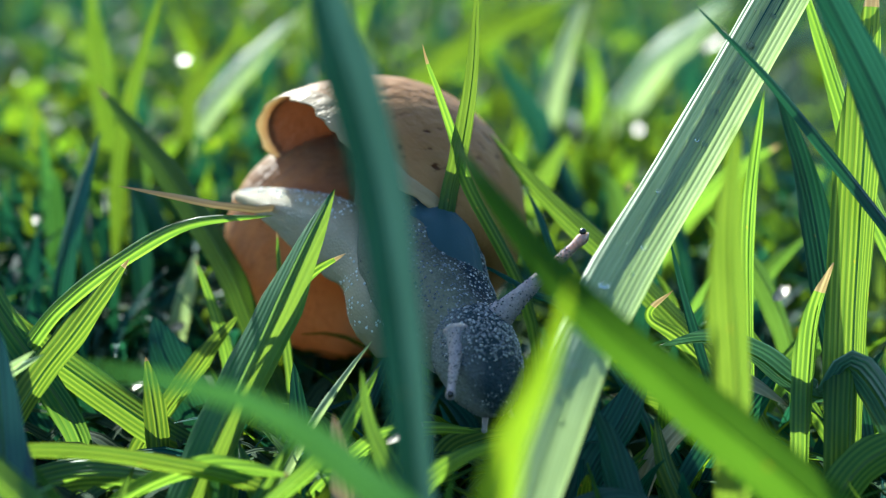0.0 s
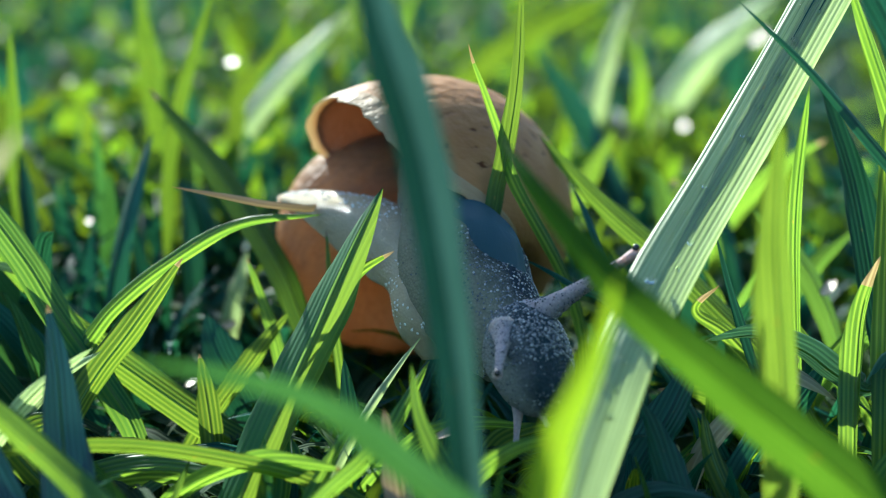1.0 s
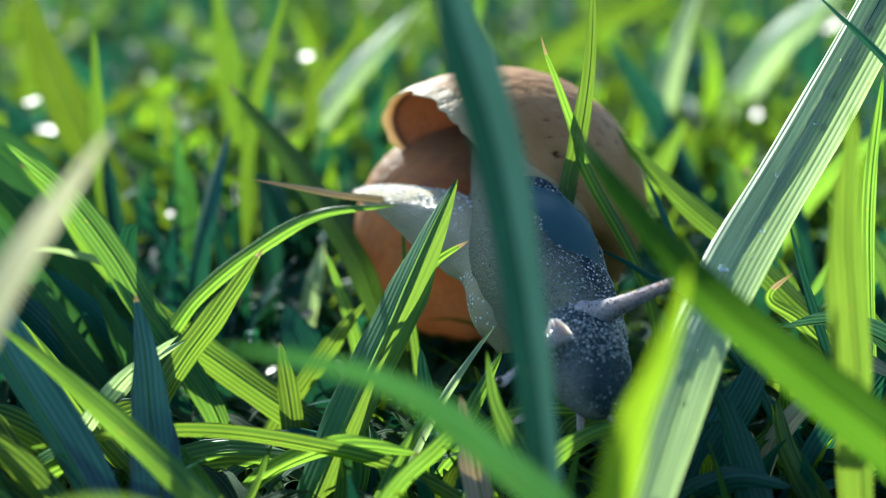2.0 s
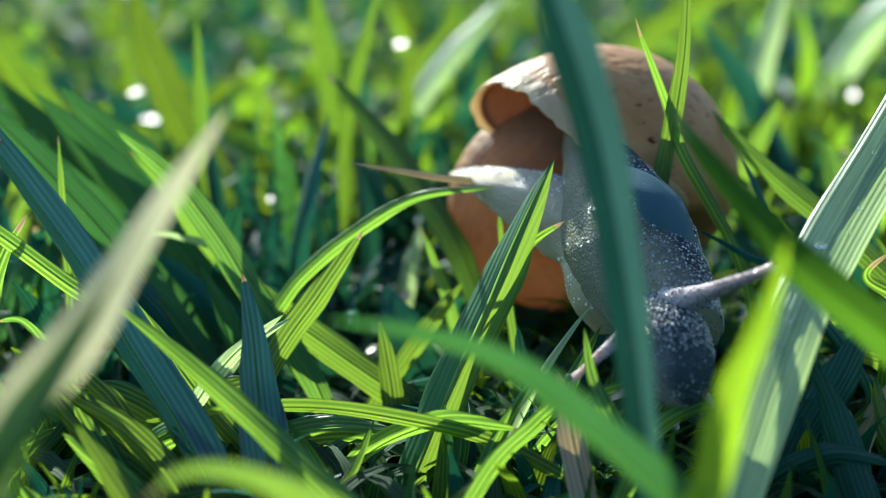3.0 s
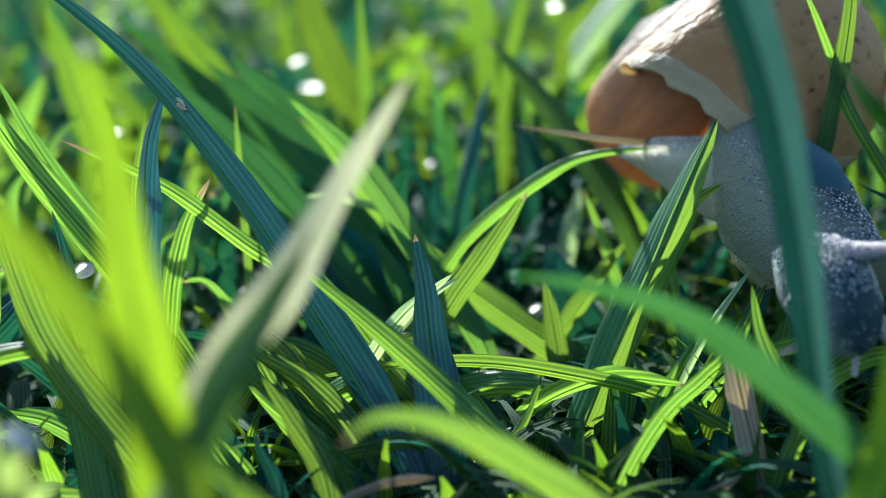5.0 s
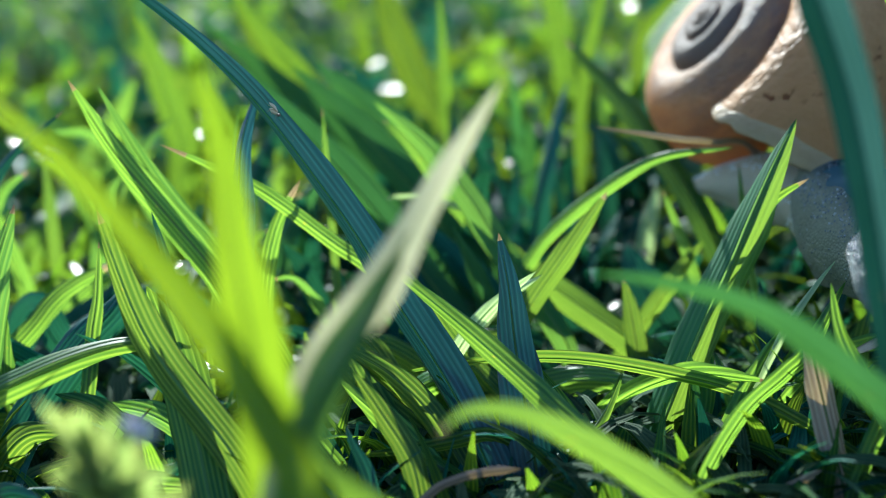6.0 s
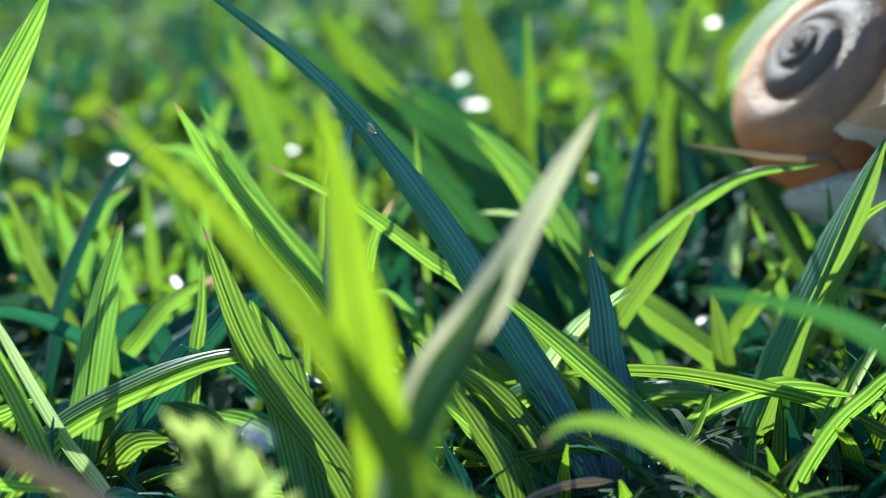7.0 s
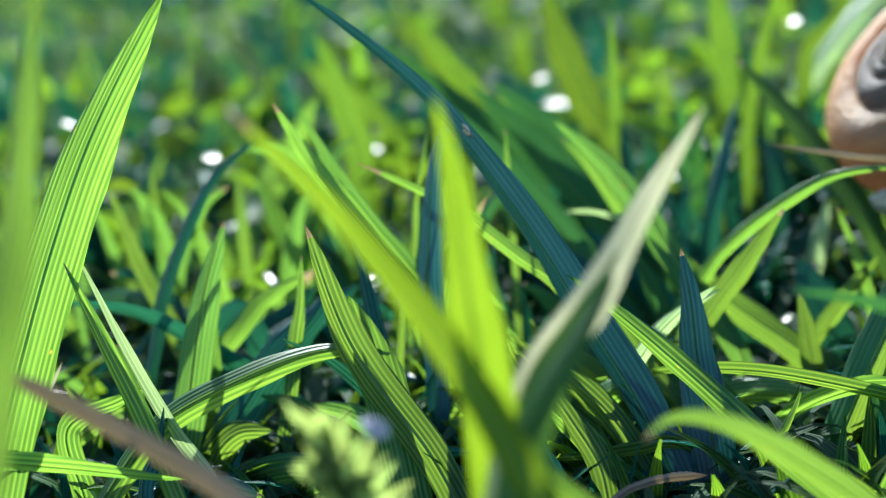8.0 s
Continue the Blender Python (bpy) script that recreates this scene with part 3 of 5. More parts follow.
grass_blade([(12.3, 113.8, 9.6), (8.6, 115.7, 11.0), (5.9, 117.4, 12.0), (3.1, 118.9, 12.9)], 0.98, 10, LEAF_DARK)
grass_blade([(-37.9, 182.3, 10.4), (-37.4, 183.6, 16.8), (-32.9, 185.4, 22.5), (-30.7, 186.4, 28.2)], 2.59, 15, LEAF_BACK)
grass_blade([(-115.1, 120.1, -11.9), (-110.0, 128.8, 0.1), (-111.4, 141.9, 4.9), (-105.5, 148.9, 17.5)], 5.32, 15, LEAF)
grass_blade([(-100.7, 145.6, -4.1), (-99.5, 149.5, 5.8), (-102.5, 150.5, 17.1), (-105.3, 150.7, 26.8)], 4.91, 10, LEAF_BACK)
grass_blade([(-70.5, 151.2, 4.1), (-75.2, 150.9, 10.1), (-81.3, 150.3, 18.8), (-88.6, 148.8, 29.9)], 4.24, 10, LEAF_BACK)
grass_blade([(-108.4, 178.6, 1.9), (-112.8, 177.8, 8.2), (-118.9, 175.6, 13.8), (-122.2, 174.4, 18.1)], 5.13, 10, LEAF_BACK)
grass_blade([(-69.8, 174.5, 9.0), (-73.3, 174.9, 16.3), (-75.8, 175.2, 23.6), (-77.3, 175.6, 30.7)], 5.73, 15, LEAF_BACK)
grass_blade([(-100.5, 95.3, 8.0), (-102.0, 95.6, 12.1), (-102.8, 95.9, 14.8), (-103.9, 96.0, 18.2)], 2.10, 10, LEAF)
grass_blade([(-15.6, 127.0, 14.0), (-18.8, 121.5, 16.0), (-21.8, 117.8, 17.2), (-25.5, 117.5, 17.8), (-30.9, 117.6, 18.5)], 0.72, 10, TWIG, taper=0.15)
grass_blade([(-47.0, 38.6, 12.8), (-49.7, 39.3, 14.8), (-54.6, 39.5, 17.1), (-60.3, 38.9, 20.0), (-67.4, 36.8, 24.4)], 1.69, 10, TWIG, taper=0.15)
grass_blade([(-36.0, 74.1, -1.7), (-33.9, 75.4, -0.8), (-31.7, 76.3, -0.4), (-29.0, 77.2, -0.3)], 0.76, 0, TWIG, taper=0.1)
grass_blade([(-38.2, 95.4, -9.2), (-37.8, 99.8, -4.0), (-37.7, 102.2, -1.7), (-38.2, 105.3, 2.8)], 2.25, 15, LEAF)
grass_blade([(-5.5, 106.9, -7.8), (-3.7, 109.8, -4.6), (-3.4, 111.7, -1.9), (-2.6, 113.5, 0.8)], 2.96, 25, LEAF)
grass_blade([(3.3, 107.2, -7.4), (0.5, 108.5, -4.8), (-1.2, 109.4, -3.0), (-3.2, 109.1, -3.6)], 2.15, 10, LEAF)
grass_blade([(-10.0, 105.0, -7.2), (-11.2, 107.7, -2.9), (-12.2, 109.3, -0.3), (-13.2, 111.7, 4.2)], 1.96, 15, LEAF_DARK)
grass_blade([(-38.7, 83.6, -10.3), (-42.3, 85.8, -5.2), (-45.8, 87.4, -0.8), (-48.9, 88.7, 3.4)], 3.10, 10, LEAF)
grass_blade([(-44.2, 80.6, -9.1), (-46.8, 81.1, -6.3), (-51.0, 82.2, -1.9), (-51.6, 82.6, -0.5)], 3.06, 10, LEAF)
grass_blade([(-54.8, 71.3, -3.1), (-57.9, 75.4, 2.0), (-61.1, 78.7, 7.4), (-64.0, 80.5, 12.6)], 4.58, 15, LEAF)
grass_blade([(-45.7, 92.7, -1.0), (-48.0, 93.6, 1.9), (-50.3, 94.1, 3.8), (-51.2, 94.6, 5.8)], 2.21, 15, LEAF)
grass_blade([(-84.3, 62.3, -2.0), (-86.4, 64.0, 3.9), (-83.1, 67.9, 5.4), (-81.2, 69.8, 5.9)], 2.32, 15, LEAF)
grass_blade([(-74.5, 58.7, -2.1), (-75.3, 60.3, 1.4), (-75.3, 62.6, 3.6), (-75.5, 65.0, 6.9)], 1.95, -15, LEAF_DARK)
grass_blade([(-60.9, 81.8, 1.9), (-64.0, 84.7, 8.9), (-65.8, 86.8, 13.4), (-67.2, 88.0, 17.2)], 1.73, 10, LEAF_DARK)
grass_blade([(-62.6, 78.4, 3.9), (-65.7, 77.9, 6.8), (-67.6, 77.3, 8.0), (-69.8, 77.0, 9.1)], 1.98, -20, LEAF_DARK)
grass_blade([(-37.4, 75.6, -3.8), (-38.7, 77.2, -0.4), (-41.6, 78.6, 3.1), (-44.4, 79.7, 6.2)], 2.12, 15, LEAF)
grass_blade([(-40.8, 73.5, -3.1), (-41.8, 74.6, -0.5), (-43.4, 75.8, 1.5), (-44.2, 76.7, 2.6)], 1.52, 0, LEAF_DARK)
grass_blade([(-12.1, 95.2, -12.5), (-12.8, 97.1, -9.0), (-13.6, 99.2, -6.1), (-14.9, 101.4, -2.7)], 1.94, 10, LEAF)
grass_blade([(-2.2, 95.1, -11.4), (-4.3, 96.7, -8.6), (-6.8, 97.9, -7.2), (-9.9, 98.4, -7.1)], 1.82, 10, LEAF)
grass_blade([(-29.3, 108.8, -14.9), (-36.2, 112.9, -8.3), (-44.8, 117.8, -0.2), (-54.2, 120.0, 7.8)], 4.00, -10, LEAF_DARK)
grass_blade([(-36.5, 112.9, -16.4), (-48.3, 119.6, -3.8), (-61.8, 125.6, 9.3), (-75.1, 127.7, 21.4)], 4.06, -15, LEAF_SOFT)
grass_blade([(-25.7, 115.3, -16.6), (-31.8, 118.4, -7.7), (-36.4, 119.7, -1.8), (-41.4, 119.9, 2.5)], 3.49, 0, LEAF_DARK)
grass_blade([(-49.7, 162.6, -11.2), (-52.2, 164.0, -4.6), (-54.5, 164.4, -1.0), (-57.4, 164.3, 2.0)], 3.95, 0, LEAF_DARK)
grass_blade([(-21.6, 118.2, -8.5), (-24.9, 119.9, -3.3), (-27.6, 122.1, 0.5), (-29.2, 124.0, 3.4)], 4.69, 0, LEAF_DARK)
grass_blade([(-77.5, 78.1, -0.9), (-74.7, 83.0, 4.3), (-72.1, 87.0, 7.6), (-71.2, 89.5, 10.3)], 4.01, 0, LEAF_DARK)
grass_blade([(-86.6, 93.7, 3.9), (-82.9, 92.8, 0.3), (-79.0, 98.3, 2.6), (-75.4, 103.3, 5.2)], 3.92, 0, LEAF_DARK)
grass_blade([(12.8, 103.9, -5.1), (14.6, 105.5, -1.3), (17.0, 107.5, 2.4), (19.3, 109.6, 7.2)], 3.67, -10, LEAF_DARK)
grass_blade([(22.9, 106.8, -5.9), (25.7, 108.6, -0.9), (29.2, 110.1, 3.2), (31.6, 111.4, 6.7)], 3.27, -10, LEAF_DARK)
grass_blade([(0.1, 108.1, -5.7), (2.0, 109.4, -2.8), (4.5, 109.9, -1.7), (7.1, 110.0, -1.1)], 3.38, 20, LEAF)
grass_blade([(-41.6, 103.5, -2.0), (-43.1, 102.5, -2.9), (-40.5, 104.4, 0.8), (-37.8, 105.7, 3.1)], 1.83, -30, LEAF_PALE)
grass_blade([(2.1, 119.0, 20.2), (0.5, 118.5, 24.6), (-1.3, 118.0, 29.1), (-2.4, 117.5, 31.7), (-3.0, 117.0, 33.6)], 1.30, 10, LEAF, dry=0.3)
grass_blade([(26.8, 106.0, 8.0), (27.3, 106.0, 7.5), (29.2, 106.0, 6.5), (31.4, 106.0, 5.1)], 1.9, -30, LEAF_TAN, taper=0.2)
grass_blade([(-37.3, 86.0, -8.2), (-41.6, 87.0, -3.5), (-46.0, 88.0, -0.5), (-50.1, 89.0, 2.9), (-51.7, 89.0, 5.8)], 2.6, 10, LEAF)
grass_blade([(-35.9, 88.0, -7.4), (-40.2, 89.0, -3.9), (-45.1, 90.0, 0.3), (-49.6, 91.0, 2.9), (-52.1, 91.0, 5.5)], 3.0, 12, LEAF)
grass_blade([(-29.7, 96.0, -13.1), (-33.1, 97.0, -7.3), (-35.7, 97.0, -4.6), (-40.8, 98.0, 0.5), (-46.2, 99.0, 7.8), (-47.2, 99.0, 9.5)], 2.3, 20, LEAF)
grass_blade([(-43.1, 100.0, -3.0), (-42.1, 100.0, -0.5), (-38.9, 100.0, 3.8), (-35.8, 101.0, 5.9), (-32.9, 101.0, 7.8)], 1.5, -30, LEAF_PALE)
grass_blade([(-60.5, 78.0, -6.0), (-72.2, 79.0, -7.4), (-78.6, 80.0, -9.5), (-82.5, 80.0, -11.4)], 1.9, 10, LEAF)
grass_blade([(-85.1, 100.0, -11.0), (-92.1, 101.0, -5.3), (-99.5, 102.0, -1.0), (-108.6, 103.0, 1.0), (-121.7, 104.0, -0.3)], 2.7, -25, LEAF_GLOSS)
grass_blade([(-97.9, 104.0, -5.5), (-94.3, 105.0, -3.3), (-88.4, 106.0, 1.2), (-83.6, 107.0, 4.8)], 2.0, 10, LEAF, dry=0.8)
grass_blade([(-97.5, 103.0, -7.4), (-92.0, 104.0, -3.5), (-86.3, 105.0, 0.2), (-83.2, 106.0, 3.7)], 3.2, 10, LEAF_DARK)
grass_blade([(-96.9, 66.0, -5.8), (-95.8, 67.0, -2.3), (-94.6, 68.0, 1.7), (-90.2, 69.0, 8.4)], 0.8, 0, LEAF_TAN)
grass_blade([(-98.0, 72.0, -4.5), (-93.8, 73.0, -2.2), (-89.6, 74.0, 0.7), (-86.3, 75.0, 3.1)], 1.7, 0, LEAF)
grass_blade([(-38.5, 110.0, -8.6), (-46.4, 112.0, -0.6), (-55.7, 114.0, 10.4), (-65.9, 117.0, 19.4), (-75.3, 120.0, 26.1)], 3.4, 0, LEAF_SOFT)
grass_blade([(-37.9, 118.0, -8.0), (-44.8, 120.0, -0.0), (-53.9, 124.0, 8.8), (-63.5, 128.0, 16.8), (-71.8, 131.0, 22.5)], 4.2, 0, LEAF_SOFT)
grass_blade([(-41.8, 125.0, -9.0), (-47.5, 127.0, 0.2), (-57.5, 131.0, 12.5), (-70.9, 136.0, 22.2)], 5.0, 5, LEAF_SOFT)
grass_blade([(-17.1, 90.0, -9.6), (-14.3, 92.0, -2.5), (-11.9, 95.0, 2.3), (-10.3, 98.0, 4.5)], 1.3, 10, LEAF)
grass_blade([(-10.5, 84.0, -4.7), (-8.8, 84.0, -3.8), (-7.1, 84.0, -2.6), (-5.7, 84.0, -1.5)], 0.8, 0, TWIG, taper=0.15)
grass_blade([(-1.0, 88.0, 1.9), (-3.0, 90.0, 4.4), (-4.9, 92.0, 7.4), (-5.8, 94.0, 10.9)], 1.6, 10, LEAF)
grass_blade([(-21.0, 92.0, -11.2), (-17.8, 95.0, -6.1), (-16.7, 99.0, -2.5), (-18.8, 106.0, 5.3)], 1.4, 10, LEAF_MID)
grass_blade([(-0.7, 86.0, -4.6), (-3.4, 87.0, -3.8), (-6.9, 88.0, -2.7), (-9.9, 89.0, -2.7)], 2.0, -15, LEAF)
grass_blade([(-40.3, 86.0, -10.0), (-44.8, 87.0, -6.5), (-47.1, 88.0, -4.0), (-49.3, 89.0, -3.3)], 1.2, 0, LEAF_DARK)
grass_blade([(-67.1, 84.0, -9.8), (-62.9, 87.0, -5.2), (-57.3, 90.0, -2.7), (-52.8, 93.0, -0.9)], 2.0, 15, LEAF)
grass_blade([(-60.8, 86.0, -10.3), (-57.1, 90.0, -6.2), (-54.8, 93.0, -4.0), (-51.5, 97.0, 0.3)], 2.4, 15, LEAF)
grass_blade([(-12.4, 88.0, 0.9), (-9.3, 92.0, 3.0), (-7.4, 95.0, 4.3), (-4.8, 104.0, 7.4)], 1.8, 15, LEAF)
grass_blade([(-1.0, 90.0, 0.6), (0.6, 93.0, 2.7), (3.7, 95.0, 4.0), (7.4, 96.0, 4.7)], 1.9, 15, LEAF)
grass_blade([(-5.9, 101.0, 0.6), (-3.1, 102.0, 1.9), (0.3, 103.0, 2.2), (4.2, 104.0, 1.7)], 1.9, 15, LEAF)
grass_blade([(-26.5, 88.0, -3.3), (-25.2, 90.0, -2.3), (-24.3, 92.0, -0.5), (-23.6, 93.0, 1.7)], 0.8, 0, LEAF)
grass_blade([(-17.0, 90.0, -9.8), (-16.9, 92.0, -5.3), (-17.1, 94.0, -2.2), (-18.1, 97.0, 2.4)], 1.0, 0, LEAF_SOFT)
grass_blade([(-37.4, 86.0, -9.9), (-42.3, 88.0, -5.8), (-47.4, 90.0, -2.4), (-50.8, 92.0, 0.3)], 1.9, 10, LEAF)
grass_blade([(-36.2, 86.0, -4.1), (-41.0, 88.0, -0.9), (-45.2, 90.0, 1.1), (-49.6, 92.0, 2.8)], 1.7, 10, LEAF)
grass_blade([(-51.5, 88.0, -8.7), (-47.6, 89.0, -8.1), (-43.2, 90.0, -7.4), (-39.7, 91.0, -6.6)], 1.2, -10, LEAF)
grass_blade([(-40.5, 95.0, 1.2), (-38.8, 96.0, 3.7), (-36.4, 97.0, 6.3), (-32.7, 98.0, 9.2)], 1.6, 10, LEAF_PALE)
# -- end blades --


# ---------- dew on the pale blade ----------
def water_material():
    m, n, l, p = material("water")
    p.inputs["Base Color"].default_value = (0.95, 1.0, 0.98, 1)
    p.inputs["Roughness"].default_value = 0.02
    p.inputs["IOR"].default_value = 1.33
    p.inputs["Transmission Weight"].default_value = 1.0
    return m


WATER = water_material()


def dew(blade, count):
    """Small flattened drops on a blade, along its middle."""
    gen = random.Random(5)
    me, across = blade.data, 10
    rows = len(me.vertices) // (across + 1)
    for k in range(count):
        row, col = gen.randint(int(rows * 0.36), int(rows * 0.72)), gen.choice((3, 4, 5, 5, 6, 6))
        v = me.vertices[row * (across + 1) + col]
        n = v.normal.copy()
        n = n if n.y < 0 else -n
        r = gen.uniform(0.00020, 0.00038)
        bm = bmesh.new()
        bmesh.ops.create_uvsphere(bm, u_segments=12, v_segments=8, radius=r)
        ob = tagged(link_bmesh("dew_drop", bm, WATER), "tiny clear dew drop on a pale grass blade", "dew drop", "dew on the pale blade")
        along = blade.location + v.co + n * r * 0.35 + Vector((gen.uniform(-1, 1), 0, gen.uniform(-1, 1))) * 0.0002
        ob.matrix_world = Matrix.Translation(along) @ n.to_track_quat("Z", "Y").to_matrix().to_4x4() @ Matrix.Diagonal((1, 1, 0.7, 1))


dew(BLADES[3], 34)


# ---------- more blades between and behind ----------
def undergrowth():
    """Leaning blades of middle length that fill the lawn between the tall ones."""
    gen = random.Random(21)
    made = 0
    while made < 95:
        r, a = gen.uniform(0.122, 0.19), radians(gen.uniform(-24, 50))
        x, y = -r * math.sin(a) * 1000, (r * math.cos(a) - 0.008) * 1000
        if -34 < x < 20 and 92 < y < 165:
            continue
        head, h = gen.uniform(0, 6.28), gen.uniform(10, 17) if r < 0.135 else gen.uniform(12, 24)
        reach = h * gen.uniform(0.25, 0.9)
        dx, dy = math.cos(head) * reach, math.sin(head) * reach * 0.7
        if -34 < x + dx < 20 and 92 < y + dy < 165:
            continue
        z = GROUND * 1000
        sag = gen.uniform(0.98, 1.2)
        # left of the snail darker leaf colours stand in for deep shade
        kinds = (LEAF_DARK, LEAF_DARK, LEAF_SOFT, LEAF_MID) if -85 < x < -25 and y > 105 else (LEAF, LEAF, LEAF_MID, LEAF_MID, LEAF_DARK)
        grass_blade([(x, y, z + 1), (x + dx * 0.3, y + dy * 0.3, z + h * 0.6), (x + dx * 0.65, y + dy * 0.65, z + h * 0.95), (x + dx, y + dy, z + h * sag)],
                    gen.uniform(1.6, 3.2), gen.uniform(-45, 45), gen.choice(kinds), dry=gen.choice((0, 0, 0.2)))
        made += 1
    # long low blades that lean across the shade in front
    made = 0
    while made < 34:
        r, a = gen.uniform(0.104, 0.136), radians(gen.uniform(-22, 48))
        x, y = -r * math.sin(a) * 1000, (r * math.cos(a) - 0.008) * 1000
        side = gen.choice((-1, 1))
        run, h, z = gen.uniform(9, 18), gen.uniform(5, 10), GROUND * 1000
        dx, dy = side * run, gen.uniform(-5, 5)
        if any(-34 < q < 16 and 100 < y + dy < 165 for q in (x, x + dx)):
            continue
        grass_blade([(x, y, z + 1), (x + dx * 0.25, y + dy * 0.25, z + h * 0.6), (x + dx * 0.6, y + dy * 0.6, z + h * 0.95), (x + dx, y + dy, z + h)],
                    gen.uniform(2.0, 3.2), gen.uniform(-35, 35), gen.choice((LEAF, LEAF, LEAF_MID, LEAF_DARK)), dry=gen.choice((0, 0, 0.2)), fold=0.5)
        made += 1


undergrowth()


# ---------- the rest of the lawn ----------
def fast_mesh(name, verts, faces, uvs, mat):
    me = bpy.data.meshes.new(name)
    me.from_pydata(verts, [], faces)
    layer = me.uv_layers.new(name="UVMap")
    layer.data.foreach_set("uv", np.array(uvs, dtype=np.float32).ravel())
    me.materials.append(mat)
    me.polygons.foreach_set("use_smooth", [True] * len(me.polygons))
    me.update()
    return new(name, me)


def strands(name, spots, mat, label):
    """Many blades in one mesh; a spot is x, y, height, width, heading, bend, twist."""
    verts, faces, uvs = [], [], []
    segs = 7
    for x, y, h, w, head, bend, twist in spots:
        base, z0 = len(verts), ground_height(x, y) - 0.001
        d = Vector((math.cos(head), math.sin(head), 0))
        sx, sy = math.cos(head + math.pi / 2 + twist), math.sin(head + math.pi / 2 + twist)
        for k in range(segs + 1):
            s = k / segs
            ang = bend * s
            r = h * s * math.sin(ang) * 0.9
            zz = h * s * math.cos(ang * 0.8)
            ww = w * (0.7 + 0.3 * min(1, s * 3)) * (1 - max(0, s - 0.5) * 1.9) / 2
            ww = max(ww, 0.0001)
            cx, cy = x + d.x * r, y + d.y * r
            verts += [(cx - sx * ww, cy - sy * ww, z0 + zz), (cx, cy, z0 + zz - ww * 0.5), (cx + sx * ww, cy + sy * ww, z0 + zz)]
            if k:
                a = base + 3 * (k - 1)
                for j in (0, 1):
                    faces.append((a + j, a + j + 1, a + j + 4, a + j + 3))
                    for u, v in ((j, k - 1), (j + 1, k - 1), (j + 1, k), (j, k)):
                        uvs.append(((u - 1) * w / 2 + (x * 7 % 1), v / segs * h + y % 1))
    return tagged(fast_mesh(name, verts, faces, uvs, mat), label, "grass", kind="stuff")


rng = random.Random(7)


def lawn():
    far, dark, low, flat = [], [], [], []
    # tall lawn behind the snail, thinning with distance
    while len(far) + len(dark) < 5200:
        r = 0.19 + 1.3 * rng.random() ** 1.6
        a = radians(rng.uniform(-30, 56))
        x, y = -r * math.sin(a), r * math.cos(a) - 0.008
        clump = noise.noise(Vector((x * 16, y * 16, 5)))
        if clump < -0.2:
            continue
        h = rng.uniform(0.014, 0.031) * (1 if r > 0.26 else 0.8)
        # dark strands paint the shadowed gaps among the sunlit ones
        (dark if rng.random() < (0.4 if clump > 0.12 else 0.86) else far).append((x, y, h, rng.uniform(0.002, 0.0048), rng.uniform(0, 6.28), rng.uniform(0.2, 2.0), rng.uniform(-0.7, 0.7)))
    # short growth between the blades in front
    while len(low) < 1500:
        r = rng.uniform(0.085, 0.24)
        a = radians(rng.uniform(-26, 52))
        x, y = -r * math.sin(a), r * math.cos(a) - 0.008
        if noise.noise(Vector((x * 45, y * 45, 9))) < -0.15:
            continue
        top = 0.014 if r < 0.14 else 0.018
        # mostly dark strands left of the snail, to paint the shade there
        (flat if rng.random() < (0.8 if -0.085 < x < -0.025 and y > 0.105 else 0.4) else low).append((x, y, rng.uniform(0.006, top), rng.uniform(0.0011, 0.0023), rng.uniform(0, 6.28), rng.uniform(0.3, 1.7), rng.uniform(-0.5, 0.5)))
    # the same lawn beside and behind the camera
    around = 0
    while around < 3600:
        r, a = 0.09 + 1.3 * rng.random() ** 1.4, radians(rng.uniform(58, 328))
        x, y = -r * math.sin(a), r * math.cos(a) - 0.008
        (dark if rng.random() < 0.5 else far).append((x, y, rng.uniform(0.014, 0.032), rng.uniform(0.002, 0.0045), rng.uniform(0, 6.28), rng.uniform(0.2, 1.5), rng.uniform(-0.5, 0.5)))
        around += 1
    strands("lawn_grass", far, LEAF_FAR, "dense sunlit green lawn grass, far out of focus")
    strands("dark_grass", dark, LEAF_DARK_FAR, "grass tufts of the lawn behind, coloured dark bluish as shade")
    thatch = []
    while len(thatch) < 1700:
        r = rng.uniform(0.08, 0.22)
        a = radians(rng.uniform(-27, 53))
        thatch.append((-r * math.sin(a), r * math.cos(a) - 0.008, rng.uniform(0.006, 0.016), rng.uniform(0.0008, 0.0026), rng.uniform(0, 6.28), rng.uniform(1.5, 1.9), rng.uniform(-0.4, 0.4)))
    strands("shaded_grass", flat, LEAF_DARK_FAR, "short grass between the blades, coloured dark bluish as shade")
    strands("thatch", thatch, THATCH, "matted brown dead grass on the soil")
    strands("short_grass", low, LEAF_FAR, "short green grass and shoots between the blades")


lawn()


